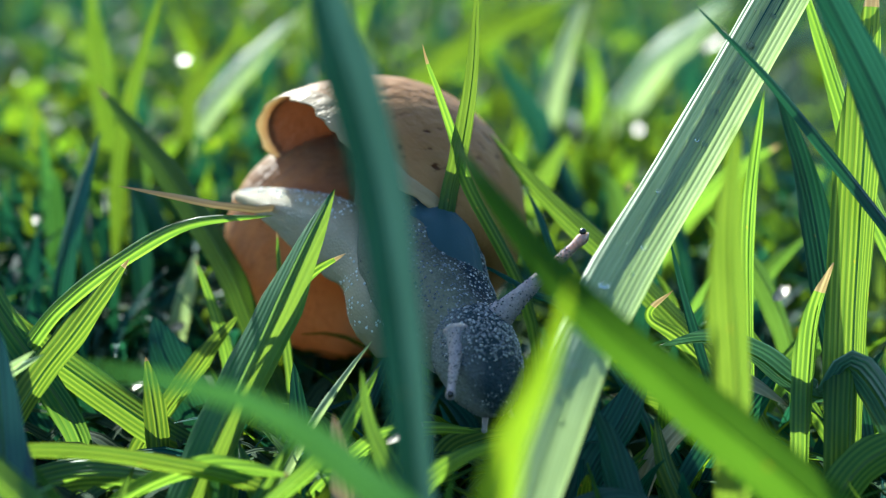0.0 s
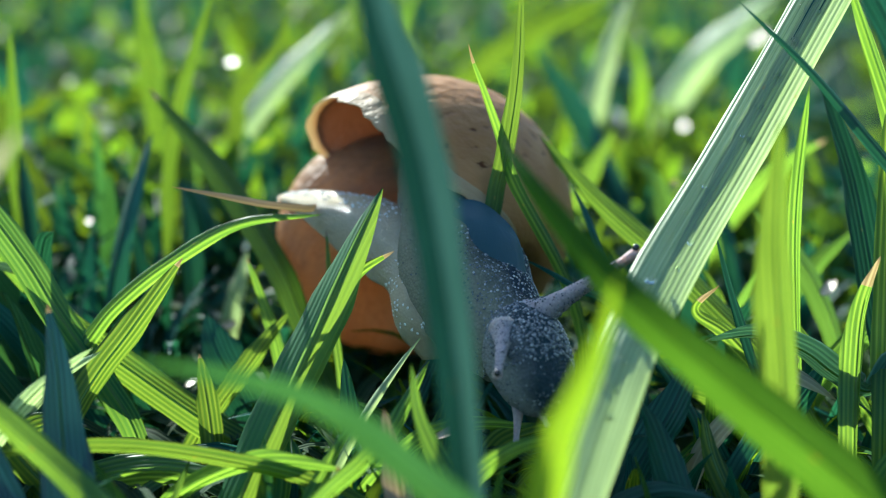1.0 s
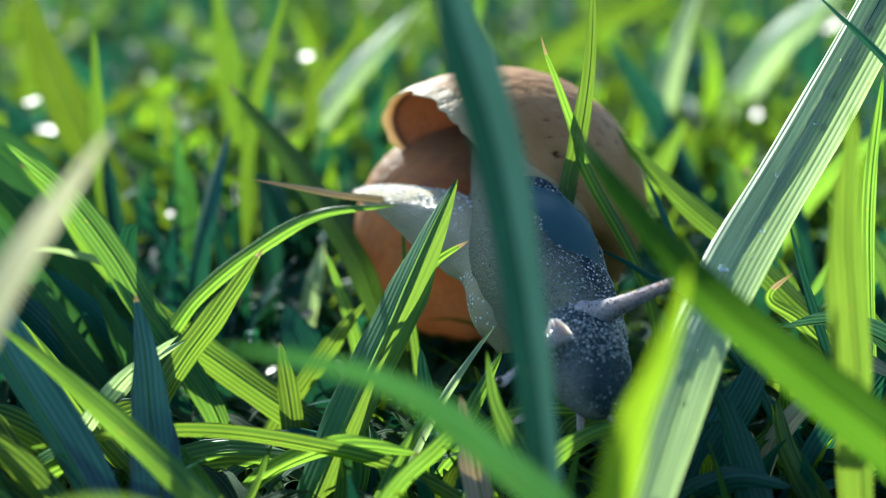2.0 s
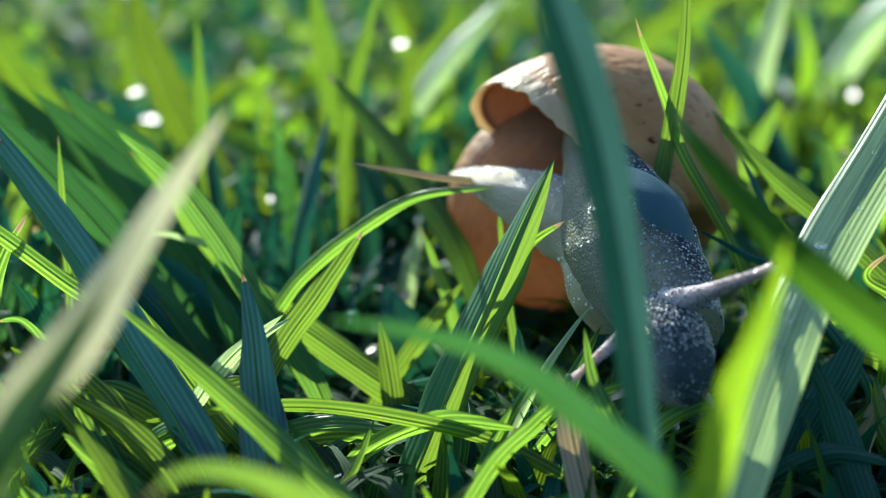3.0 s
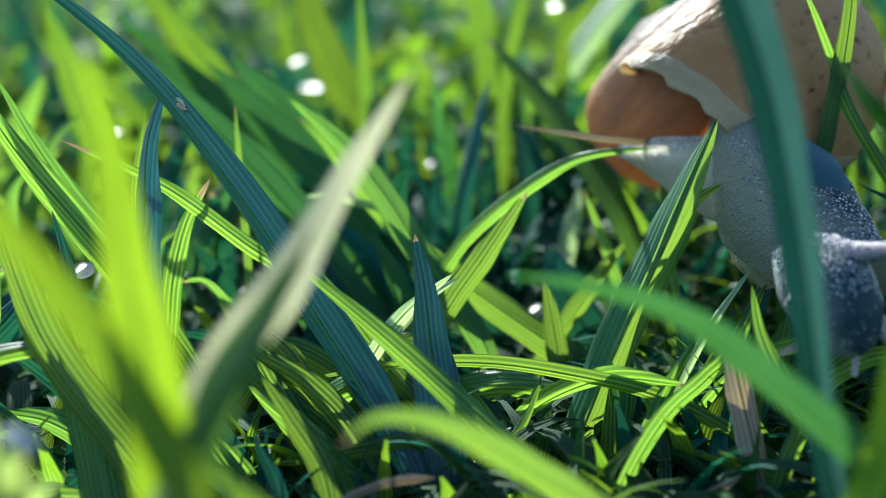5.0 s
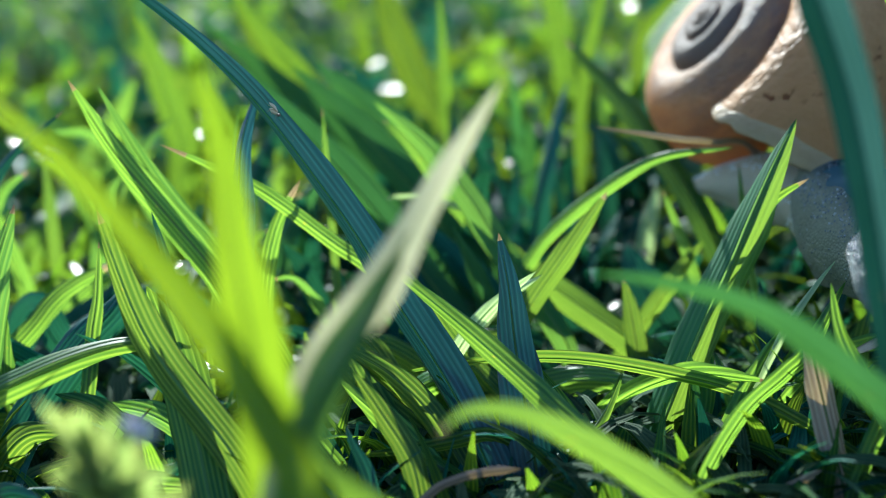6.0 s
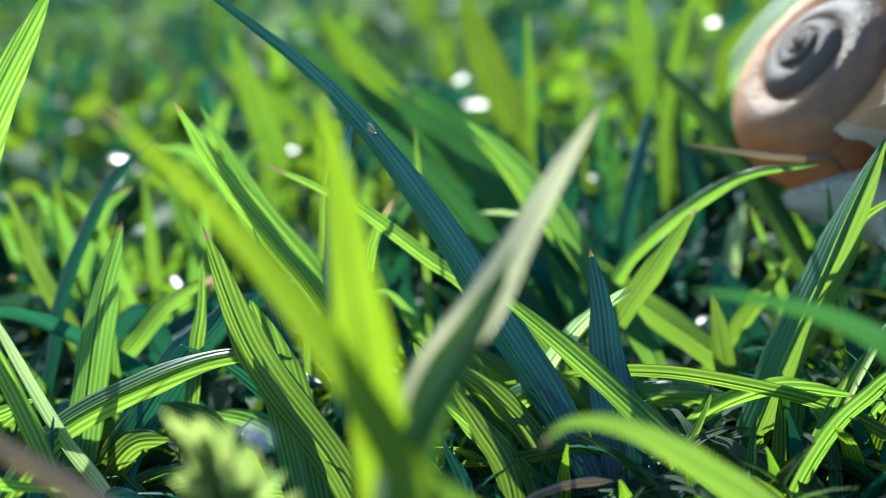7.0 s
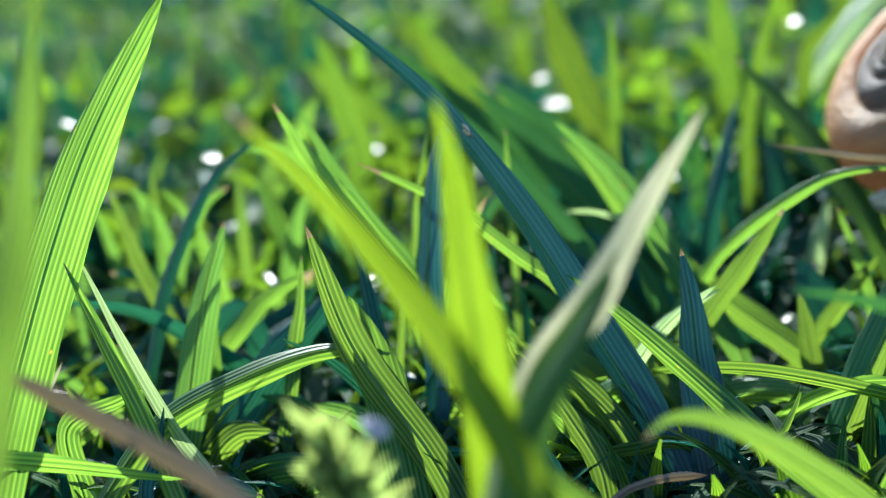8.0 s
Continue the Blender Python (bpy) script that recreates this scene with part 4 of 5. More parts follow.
# ---------- low leaves, litter and the sprig ----------
def clover():
    """Small rounded leaves of low weeds between the grass, far behind."""
    verts, faces, uvs = [], [], []
    made = 0
    while made < 1500:
        r = 0.185 + 0.45 * rng.random() ** 1.3
        a = radians(rng.uniform(-28, 54))
        x, y = -r * math.sin(a), r * math.cos(a) - 0.008
        z = ground_height(x, y) + rng.uniform(0.002, 0.016)
        m = Matrix.Translation((x, y, z)) @ Euler((rng.uniform(-0.9, 0.9), rng.uniform(-0.9, 0.9), rng.uniform(0, 6.28))).to_matrix().to_4x4()
        size, b = rng.uniform(0.0018, 0.0042), len(verts)
        verts.append(tuple(m @ Vector((0, 0, 0))))
        for k in range(9):
            t = 2 * math.pi * k / 9
            verts.append(tuple(m @ Vector((size * math.cos(t), size * 0.75 * math.sin(t), 0.12 * size * math.cos(2 * t) + 0.1 * size))))
        for k in range(9):
            faces.append((b, b + 1 + k, b + 1 + (k + 1) % 9))
            for t in (None, k, k + 1):
                uvs.append((x % 1, y % 1) if t is None else (x % 1 + size * math.cos(t * 0.7), y % 1 + size * math.sin(t * 0.7)))
        # stalk down to the soil
        c, g = m @ Vector((0, 0, 0)), ground_height(x, y) - 0.001
        b = len(verts)
        for dx in (-0.0002, 0.0002):
            verts += [(c.x + dx, c.y, c.z), (x + dx, y, g)]
        faces.append((b, b + 1, b + 3, b + 2))
        uvs += [(x % 1, 0)] * 4
        made += 1
    tagged(fast_mesh("low_weeds", verts, faces, uvs, LEAF_FAR), "small rounded green weed leaves low in the lawn", "weeds", kind="stuff")


clover()
# pale chips added to supply the white light spots in the grass
STRAW = plain_material("bleached_straw", (0.58, 0.52, 0.40), 0.42)


def straw_flake(x, y, z, length, width, turn, tilt):
    """A wet bleached chip of straw, curled along its length, added and tilted to the sun as a blurred white glint; its
    middle in millimetres.
    """
    mid = Vector((x, y, z)) / 1000
    up = (SUN_TO + (Vector((-0.002, -0.008, 0.05)) - mid).normalized()).normalized()
    bm = bmesh.new()
    nx, ny = 6, 4
    grid = []
    for a in range(nx + 1):
        row = []
        for b in range(ny + 1):
            u, v = a / nx * 2 - 1, b / ny * 2 - 1
            w = width * (1 - 0.5 * u * u) / 2000
            row.append(bm.verts.new((u * length / 2000, v * w, 0.06 * width * (v * v + 0.5 * u * u) / 1000)))
        grid.append(row)
    for a in range(nx):
        for b in range(ny):
            bm.faces.new((grid[a][b], grid[a + 1][b], grid[a + 1][b + 1], grid[a][b + 1]))
    bmesh.ops.solidify(bm, geom=bm.faces[:], thickness=0.00012)
    ob = tagged(link_bmesh("straw_flake", bm, STRAW), "bleached wet straw chip added to make a white glint in the grass", "straw")
    ob.matrix_world = Matrix.Translation(mid) @ up.to_track_quat("Z", "Y").to_matrix().to_4x4() @ pose(0, 0, 0, tilt * 0.12, 0, turn)
    return ob


# -- flakes --
straw_flake(-43.8, 208.2, 17.4, 3.2, 2.2, 0, -10)
straw_flake(-85.4, 193.1, 10.9, 3.0, 1.6, 67, 27)
straw_flake(-109.0, 124.5, 14.1, 2.6, 1.8, 134, -6)
straw_flake(-113.4, 130.2, 12.5, 3.6, 2.6, 21, 31)
straw_flake(-142.1, 134.3, 16.4, 2.2, 2.0, 88, -2)
straw_flake(-102.6, 159.6, 6.3, 3.0, 2.4, 155, 35)
straw_flake(-89.7, 106.0, 3.7, 4.5, 1.4, 42, 2)
straw_flake(-32.3, 130.7, -7.4, 2.4, 1.6, 109, 39)
straw_flake(-29.7, 138.3, -2.9, 2.2, 2.0, 176, 6)
straw_flake(-33.0, 146.6, -8.2, 1.8, 1.4, 63, 43)
straw_flake(-30.2, 121.7, -3.3, 2.0, 1.2, 130, 10)
straw_flake(-85.0, 200.8, 4.9, 7.0, 2.5, 17, 47)
straw_flake(-2.2, 100.4, 2.7, 3.6, 1.6, 84, 14)
straw_flake(-6.5, 102.2, 0.2, 2.0, 1.5, 151, 51)
straw_flake(-67.0, 91.3, 10.2, 4.0, 2.2, 38, 18)
straw_flake(-87.6, 62.1, 8.7, 6.0, 1.3, 105, 55)
straw_flake(35.9, 243.5, 4.2, 4.0, 2.5, 172, 22)
straw_flake(50.5, 253.6, 20.6, 5.0, 3.0, 59, 59)
straw_flake(35.9, 129.4, 8.3, 2.4, 2.0, 126, 26)
straw_flake(38.5, 119.6, 14.5, 1.8, 1.2, 13, -7)
straw_flake(-32.9, 151.8, -7.7, 2.2, 1.6, 80, 30)
straw_flake(-54.1, 186.7, 0.8, 2.5, 1.8, 147, -3)
straw_flake(-55.2, 167.6, 0.5, 1.8, 1.6, 34, 34)
straw_flake(-31.2, 128.2, -6.2, 2.6, 1.3, 101, 1)
straw_flake(-69.0, 88.4, 5.2, 2.6, 1.2, 168, 38)
# -- end flakes --

def small_insect(x, y, z):
    """A tiny pale winged insect resting on a blade: body, head, two wings and six legs; its middle in millimetres."""
    thing = tagged(new("small_insect"), "tiny pale straw-coloured insect resting on a dark blade", "insect")
    thing.matrix_world = Matrix.Translation(Vector((x, y, z)) / 1000) @ pose(0, 0, 0, 0, 38, 0)
    bm = bmesh.new()
    bmesh.ops.create_uvsphere(bm, u_segments=12, v_segments=8, radius=0.00022)
    bmesh.ops.scale(bm, verts=bm.verts, vec=(2.2, 1, 0.9))
    part("abdomen", bm, INSECT, thing)
    bm = bmesh.new()
    bmesh.ops.create_uvsphere(bm, u_segments=10, v_segments=8, radius=0.00016)
    bmesh.ops.translate(bm, verts=bm.verts, vec=(0.00058, 0, 0.00002))
    part("head", bm, EYE_BROWN, thing, "dark brown head")
    for side in (-1, 1):
        bm = bmesh.new()
        ribbon(bm, spline([Vector((0.0003, 0, 0.0002)), Vector((-0.0003, side * 0.0002, 0.00034)), Vector((-0.0009, side * 0.0003, 0.0003))], 8), 0.0004, 60 * side, 0.2, 0.4, across=4)
        part("wing", bm, INSECT, thing, "pale narrow wing")
        for k in range(3):
            bm = bmesh.new()
            foot_x = -0.0003 + 0.0004 * k
            ribbon(bm, spline([Vector((foot_x * 0.6, side * 0.0001, 0)), Vector((foot_x, side * 0.0004, 0.00008)), Vector((foot_x * 1.3, side * 0.00055, -0.0003))], 6), 0.00006, 0, 0.0, 0.2, across=2)
            part("leg", bm, EYE_BROWN, thing)
    return thing


INSECT = plain_material("insect_straw", (0.42, 0.33, 0.19), 0.5)
EYE_BROWN = plain_material("insect_brown", (0.10, 0.06, 0.035), 0.4)
small_insect(-55.4, 92.2, 25.9)

SPRIG_LEAF = leaf_material("sprig_leaf", (0.16, 0.25, 0.07), (0.27, 0.36, 0.13), 0.6, 0.15, 0.6, tint=(1.9, 1.7, 1.2))
PETAL = plain_material("pale_petal", (0.50, 0.47, 0.54), 0.6)


def sprig(x, y, z):
    """A flowering weed: a stalk, a whorl of small hairy leaves and a few pale petals; its head at x, y, z in millimetres."""
    top = Vector((x, y, z)) / 1000
    root = Vector((top.x + 0.004, top.y + 0.006, GROUND - 0.001))
    thing = tagged(new("weed_sprig"), "pale green leafy weed sprig with a small lilac flower bud", "weed")
    thing.location = root
    bm = bmesh.new()
    way = spline([Vector((0, 0, 0)), (top - root) * 0.5 + Vector((0.002, 0, 0)), top - root], 14)
    rings = []
    for k, c in enumerate(way):
        r = 0.0008 - 0.0003 * k / 13
        rings.append([c + Vector((math.cos(t) * r, math.sin(t) * r, 0)) for t in (2 * math.pi * j / 8 for j in range(8))])
    skin_rings(bm, rings, [k / 14 for k in range(14)], True, True)
    part("stalk", bm, SPRIG_LEAF, thing)
    gen = random.Random(3)
    for k in range(74):
        ang, lift = k * 2.4, gen.uniform(-0.1, 1.5)
        d = Vector((math.cos(ang) * math.cos(lift), math.sin(ang) * math.cos(lift), math.sin(lift)))
        base = (top - root) * (1 - gen.uniform(0.0, 0.30))
        ln = gen.uniform(0.0026, 0.0050)
        bm = bmesh.new()
        ribbon(bm, spline([base, base + d * ln * 0.5 - Vector((0, 0, 0.0004)), base + d * ln], 10), gen.uniform(0.0010, 0.0016), gen.uniform(-40, 40), 0.4, 0.55, across=4)
        part("leaf", bm, SPRIG_LEAF, thing)
    for k in range(7):
        ang = 0.2 + k * 0.5
        base = top - root + Vector((0.0034, 0.001, 0.0006))
        d = Vector((math.cos(ang) * 0.6, -0.3, 0.8)).normalized()
        bm = bmesh.new()
        ribbon(bm, spline([base, base + d * 0.0009, base + d * 0.0018], 8), 0.0010, 20 * k, 0.3, 0.4, across=4)
        part("petal", bm, PETAL, thing, "lilac-white petal")
    return thing


# -- sprig --
sprig(-45.0, 42.9, 17.5)
# -- end sprig --

# ---------- the snail ----------
def shell_material(name, low, high, through_light, clear, worn=True):
    """Snail shell: fine growth lines, pits, short cracks, a pale new edge and a worn spire with shade painted in. U
    runs round the tube, V in turns from the mouth.
    """
    m, n, l, p = material(name)
    uv = n.new("ShaderNodeUVMap").outputs[0]
    lines = noise_tex(n, l, mapping(n, l, uv, (4.0, 150.0, 1.0)), 1.0, 4, 0.6)
    patch = noise_tex(n, l, mapping(n, l, uv, (7.0, 6.0, 1.0)), 1.0, 5, 0.6)
    pits = noise_tex(n, l, mapping(n, l, uv, (62.0, 70.0, 1.0)), 1.0, 2, 0.5)
    where = noise_tex(n, l, mapping(n, l, uv, (9.0, 11.0, 1.0)), 1.0, 3)
    c = mix_rgb(n, l, "MIX", ramp_of(n, l, patch.outputs["Fac"], [(0.32, (0, 0, 0)), (0.68, (1, 1, 1))]), low, high)
    c = mix_rgb(n, l, "MULTIPLY", 0.3, c, ramp_of(n, l, lines.outputs["Fac"], [(0.34, (0.5, 0.44, 0.38)), (0.6, (1, 1, 1))]))
    along = n.new("ShaderNodeSeparateXYZ")
    l.new(uv, along.inputs[0])
    if worn:
        hole = mix_rgb(n, l, "MIX", ramp_of(n, l, where.outputs["Fac"], [(0.42, (0, 0, 0)), (0.56, (1, 1, 1))]), (1, 1, 1),
                       ramp_of(n, l, pits.outputs["Fac"], [(0.335, (0.12, 0.06, 0.04)), (0.375, (1, 1, 1))]))
        c = mix_rgb(n, l, "MULTIPLY", 1.0, c, hole)
        vor = n.new("ShaderNodeTexVoronoi")
        vor.feature = "DISTANCE_TO_EDGE"
        vor.inputs["Scale"].default_value = 1.0
        l.new(mapping(n, l, uv, (34.0, 20.0, 1.0)), vor.inputs["Vector"])
        there = noise_tex(n, l, mapping(n, l, uv, (5.0, 7.0, 3.0)), 1.0, 2)
        crack = mix_rgb(n, l, "MIX", ramp_of(n, l, there.outputs["Fac"], [(0.54, (0, 0, 0)), (0.62, (0.8, 0.8, 0.8))]), (1, 1, 1),
                        ramp_of(n, l, vor.outputs["Distance"], [(0.0, (0.25, 0.16, 0.12)), (0.06, (1, 1, 1))]))
        c = mix_rgb(n, l, "MULTIPLY", 1.0, c, crack)
        # the spire has lost its glossy skin; its dark grey also paints its shaded side
        scar = noise_tex(n, l, mapping(n, l, uv, (12.0, 9.0, 1.0)), 1.0, 5, 0.65)
        old = n.new("ShaderNodeMath")
        old.operation = "MULTIPLY_ADD"
        old.inputs[1].default_value = 0.5
        l.new(scar.outputs["Fac"], old.inputs[0])
        third = n.new("ShaderNodeMath")
        third.operation = "MULTIPLY"
        third.inputs[1].default_value = 0.33
        l.new(along.outputs[1], third.inputs[0])
        l.new(third.outputs[0], old.inputs[2])
        worn_shade = ramp_of(n, l, old.outputs[0], [(0.45, (0, 0, 0)), (0.66, (0.85, 0.85, 0.85))])
        c = mix_rgb(n, l, "MIX", worn_shade, c, (0.13, 0.122, 0.112))
        # pale new growth at the mouth
        fresh = n.new("ShaderNodeMath")
        fresh.operation = "MULTIPLY_ADD"
        fresh.inputs[1].default_value = 0.02
        l.new(patch.outputs["Fac"], fresh.inputs[0])
        l.new(along.outputs[1], fresh.inputs[2])
        c = mix_rgb(n, l, "MIX", ramp_of(n, l, fresh.outputs[0], [(0.010, (0.5, 0.5, 0.5)), (0.022, (0, 0, 0))]), c, (0.42, 0.29, 0.16))
    l.new(c, p.inputs["Base Color"])
    l.new(ramp_of(n, l, patch.outputs["Fac"], [(0.3, (0.45, 0.45, 0.45)), (0.7, (0.6, 0.6, 0.6))]), p.inputs["Roughness"])
    p.inputs["Specular IOR Level"].default_value = 0.14
    b1 = bump(n, l, lines.outputs["Fac"], 0.45, 0.00025)
    b2 = n.new("ShaderNodeBump")
    b2.inputs["Strength"].default_value, b2.inputs["Distance"].default_value = 0.7, 0.0006
    l.new(pits.outputs["Fac"], b2.inputs["Height"])
    l.new(b1, b2.inputs["Normal"])
    l.new(b2.outputs[0], p.inputs["Normal"])
    tr = n.new("ShaderNodeBsdfTranslucent")
    tr.inputs["Color"].default_value = (*through_light, 1)
    # light through the spire is dimmed along with its painted shade
    if worn:
        l.new(mix_rgb(n, l, "MIX", worn_shade, through_light, (0.36, 0.20, 0.10)), tr.inputs["Color"])
    mx = n.new("ShaderNodeMixShader")
    mx.inputs[0].default_value = clear
    l.new(p.outputs[0], mx.inputs[1])
    l.new(tr.outputs[0], mx.inputs[2])
    l.new(mx.outputs[0], n["Material Output"].inputs["Surface"])
    return m


def skin_material(name, back, flank, warts, edge, centre=0.5, wet=0.2, deep=0.35, reach=1.0):
    """Wet snail skin: a dark warty back that runs out into pale flanks. U runs round the body, 0.5 is the back; a
    centre off 0.5 paints a lit and a shaded side.
    """
    m, n, l, p = material(name)
    uv = n.new("ShaderNodeUVMap").outputs[0]
    obj = n.new("ShaderNodeTexCoord").outputs["Object"]
    sep = n.new("ShaderNodeSeparateXYZ")
    l.new(uv, sep.inputs[0])
    off = n.new("ShaderNodeMath")
    off.operation = "SUBTRACT"
    off.inputs[1].default_value = centre
    l.new(sep.outputs[0], off.inputs[0])
    dist = n.new("ShaderNodeMath")
    dist.operation = "ABSOLUTE"
    l.new(off.outputs[0], dist.inputs[0])
    soft = noise_tex(n, l, mapping(n, l, obj, (300, 300, 300)), 1.0, 3)
    wob = n.new("ShaderNodeMath")
    wob.operation = "MULTIPLY_ADD"
    wob.inputs[1].default_value, wob.inputs[2].default_value = 0.12, -0.06
    l.new(soft.outputs["Fac"], wob.inputs[0])
    tot = n.new("ShaderNodeMath")
    l.new(dist.outputs[0], tot.inputs[0])
    l.new(wob.outputs[0], tot.inputs[1])
    vor = n.new("ShaderNodeTexVoronoi")
    vor.inputs["Scale"].default_value = 1.0
    l.new(mapping(n, l, obj, (3700, 2700, 3500)), vor.inputs["Vector"])
    c = ramp_of(n, l, tot.outputs[0], [(edge - 0.06, back), (edge + 0.06, flank)])
    c = mix_rgb(n, l, "MULTIPLY", 0.3 * warts, c, ramp_of(n, l, vor.outputs["Distance"], [(0.15, (1, 1, 1)), (0.7, (0.25, 0.27, 0.32))]))
    l.new(c, p.inputs["Base Color"])
    p.inputs["Roughness"].default_value = 0.7
    p.inputs["Specular IOR Level"].default_value = 0.02
    l.new(ramp_of(n, l, soft.outputs["Fac"], [(0.38, (wet * 0.15, wet * 0.15, wet * 0.15)), (0.58, (wet, wet, wet))]), p.inputs["Coat Weight"])
    p.inputs["Coat Roughness"].default_value = 0.13
    p.inputs["Subsurface Weight"].default_value = deep
    p.inputs["Subsurface Radius"].default_value = (0.0024, 0.0018, 0.0013)
    p.inputs["Subsurface Scale"].default_value = reach
    inv = n.new("ShaderNodeMath")
    inv.operation = "SUBTRACT"
    inv.inputs[0].default_value = 1.0
    l.new(vor.outputs["Distance"], inv.inputs[1])
    l.new(bump(n, l, inv.outputs[0], 0.3 * warts, 0.0003), p.inputs["Normal"])
    l.new(bump(n, l, inv.outputs[0], 0.1 + 0.85 * warts, 0.0006), p.inputs["Coat Normal"])
    return m


SHELL = shell_material("shell", (0.36, 0.185, 0.072), (0.47, 0.28, 0.125), (0.84, 0.48, 0.23), 0.40)
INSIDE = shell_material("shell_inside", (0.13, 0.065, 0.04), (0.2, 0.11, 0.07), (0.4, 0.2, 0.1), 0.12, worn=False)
LIP = shell_material("shell_lip", (0.32, 0.25, 0.15), (0.46, 0.38, 0.25), (0.85, 0.7, 0.42), 0.4, worn=False)
# dark band moved right, so the left side is coloured as sunlit
SKIN = skin_material("snail_skin", (0.008, 0.020, 0.033), (0.15, 0.16, 0.115), 0.9, 0.21, centre=0.70, wet=0.3, deep=0.3, reach=0.3)
FLANK = skin_material("snail_flank", (0.31, 0.275, 0.185), (0.28, 0.245, 0.165), 0.4, 0.24, wet=0.7, deep=0.8)
MANTLE = skin_material("snail_mantle", (0.36, 0.22, 0.16), (0.42, 0.27, 0.2), 0.2, 0.2)
# the head's dark band is set off likewise, painting its shaded right
HEAD = skin_material("snail_head", (0.02, 0.038, 0.048), (0.15, 0.165, 0.155), 1.0, 0.21, centre=0.60, wet=0.3, deep=0.3, reach=0.3)
SKIRT = skin_material("snail_skirt", (0.03, 0.065, 0.08), (0.06, 0.09, 0.10), 0.1, 0.3)
HORN = skin_material("snail_tentacle", (0.16, 0.16, 0.18), (0.30, 0.27, 0.28), 0.9, 0.22, wet=0.8, deep=0.6)


EYE = plain_material("snail_eye", (0.012, 0.012, 0.016), 0.15)

TURNS, GROW = 5.6, 2.0277
R_OUT, A_OUT, H_OUT, MID, TALL = 0.01478, 0.00793, 0.01561, -0.01226, 1.461
LEAN = (-0.0142, -0.0633, 0.0273)


def shell_ring(s, swell=1.0, count=48, ragged=0.0):
    """A ring of the shell's tube, s turns back from its mouth, leaning as the mouth does; local z runs to the apex."""
    ring = []
    for k in range(count):
        a = 2 * math.pi * k / count
        q = s + ragged * (noise.noise(Vector((math.cos(a) * 5, math.sin(a) * 5, 1))) + 0.35 * noise.noise(Vector((math.cos(a) * 17, math.sin(a) * 17, 4))))
        g = GROW ** (-q)
        phi = 2 * math.pi * (q + LEAN[0] * math.cos(a) + LEAN[1] * math.sin(a) + LEAN[2] * math.sin(2 * a))
        ripple = swell * (1 + 0.0018 * math.sin(s * 190 + 2 * math.sin(s * 23)) + 0.003 * math.sin(s * 71))
        rad = R_OUT * g + A_OUT * g * ripple * math.cos(a)
        ring.append(Vector((rad * math.cos(phi), rad * math.sin(phi), -H_OUT * g - MID + TALL * A_OUT * g * ripple * math.sin(a))))
    return ring


def loft(stations, count=32, steps=40, bumpy=0.0, lap=0.0):
    """Rings along a spine; a station is its centre (mm), half width, half height (mm). The back of the ring is at U 0.5."""
    centres = spline([Vector(st[0]) / 1000 for st in stations], steps)
    halves = spline([Vector((st[1], st[2], 0)) / 1000 for st in stations], steps)
    rings = []
    for k, (c, h) in enumerate(zip(centres, halves)):
        tan = (centres[min(k + 1, steps - 1)] - centres[max(k - 1, 0)]).normalized()
        side = tan.cross(Vector((0, 0, 1)))
        side = side.normalized() if side.length > 1e-3 else Vector((1, 0, 0))
        up = side.cross(tan).normalized()
        ring = []
        for j in range(count):
            a = 2 * math.pi * (j / count) - math.pi / 2
            x, y = math.cos(a), math.sin(a)
            r = 1 + bumpy * noise.noise(c * 420 + Vector((x, y, 0)) * 1.7)
            if y < -0.35:
                x *= 1 + lap * (-0.35 - y) * 2
                y = -0.35 + (y + 0.35) * 0.55
            ring.append(c + side * (x * h.x * r) + up * (y * h.y * r))
        rings.append(ring)
    return rings


SNAIL_AT = Vector((-0.005, 0.115, GROUND))
snail = tagged(new("snail"), "grey-skinned snail with an orange-brown shell crawling through the grass", "snail")
snail.location = SNAIL_AT


def place(p):
    """A place in the world, in millimetres, in the snail's own space."""
    return Vector(p) - SNAIL_AT * 1000


def body_part(name, stations, mat, label, origin, bumpy=0.04, lap=0.0, steps=44, count=40):
    bm = bmesh.new()
    o = place(origin) / 1000
    rings = [[v - o for v in ring] for ring in loft([(place(c), w, h) for c, w, h in stations], count, steps, bumpy, lap)]
    skin_rings(bm, rings, [k / steps for k in range(steps)], True, True)
    ob = part(name, bm, mat, snail, label)
    ob.location = o
    return ob


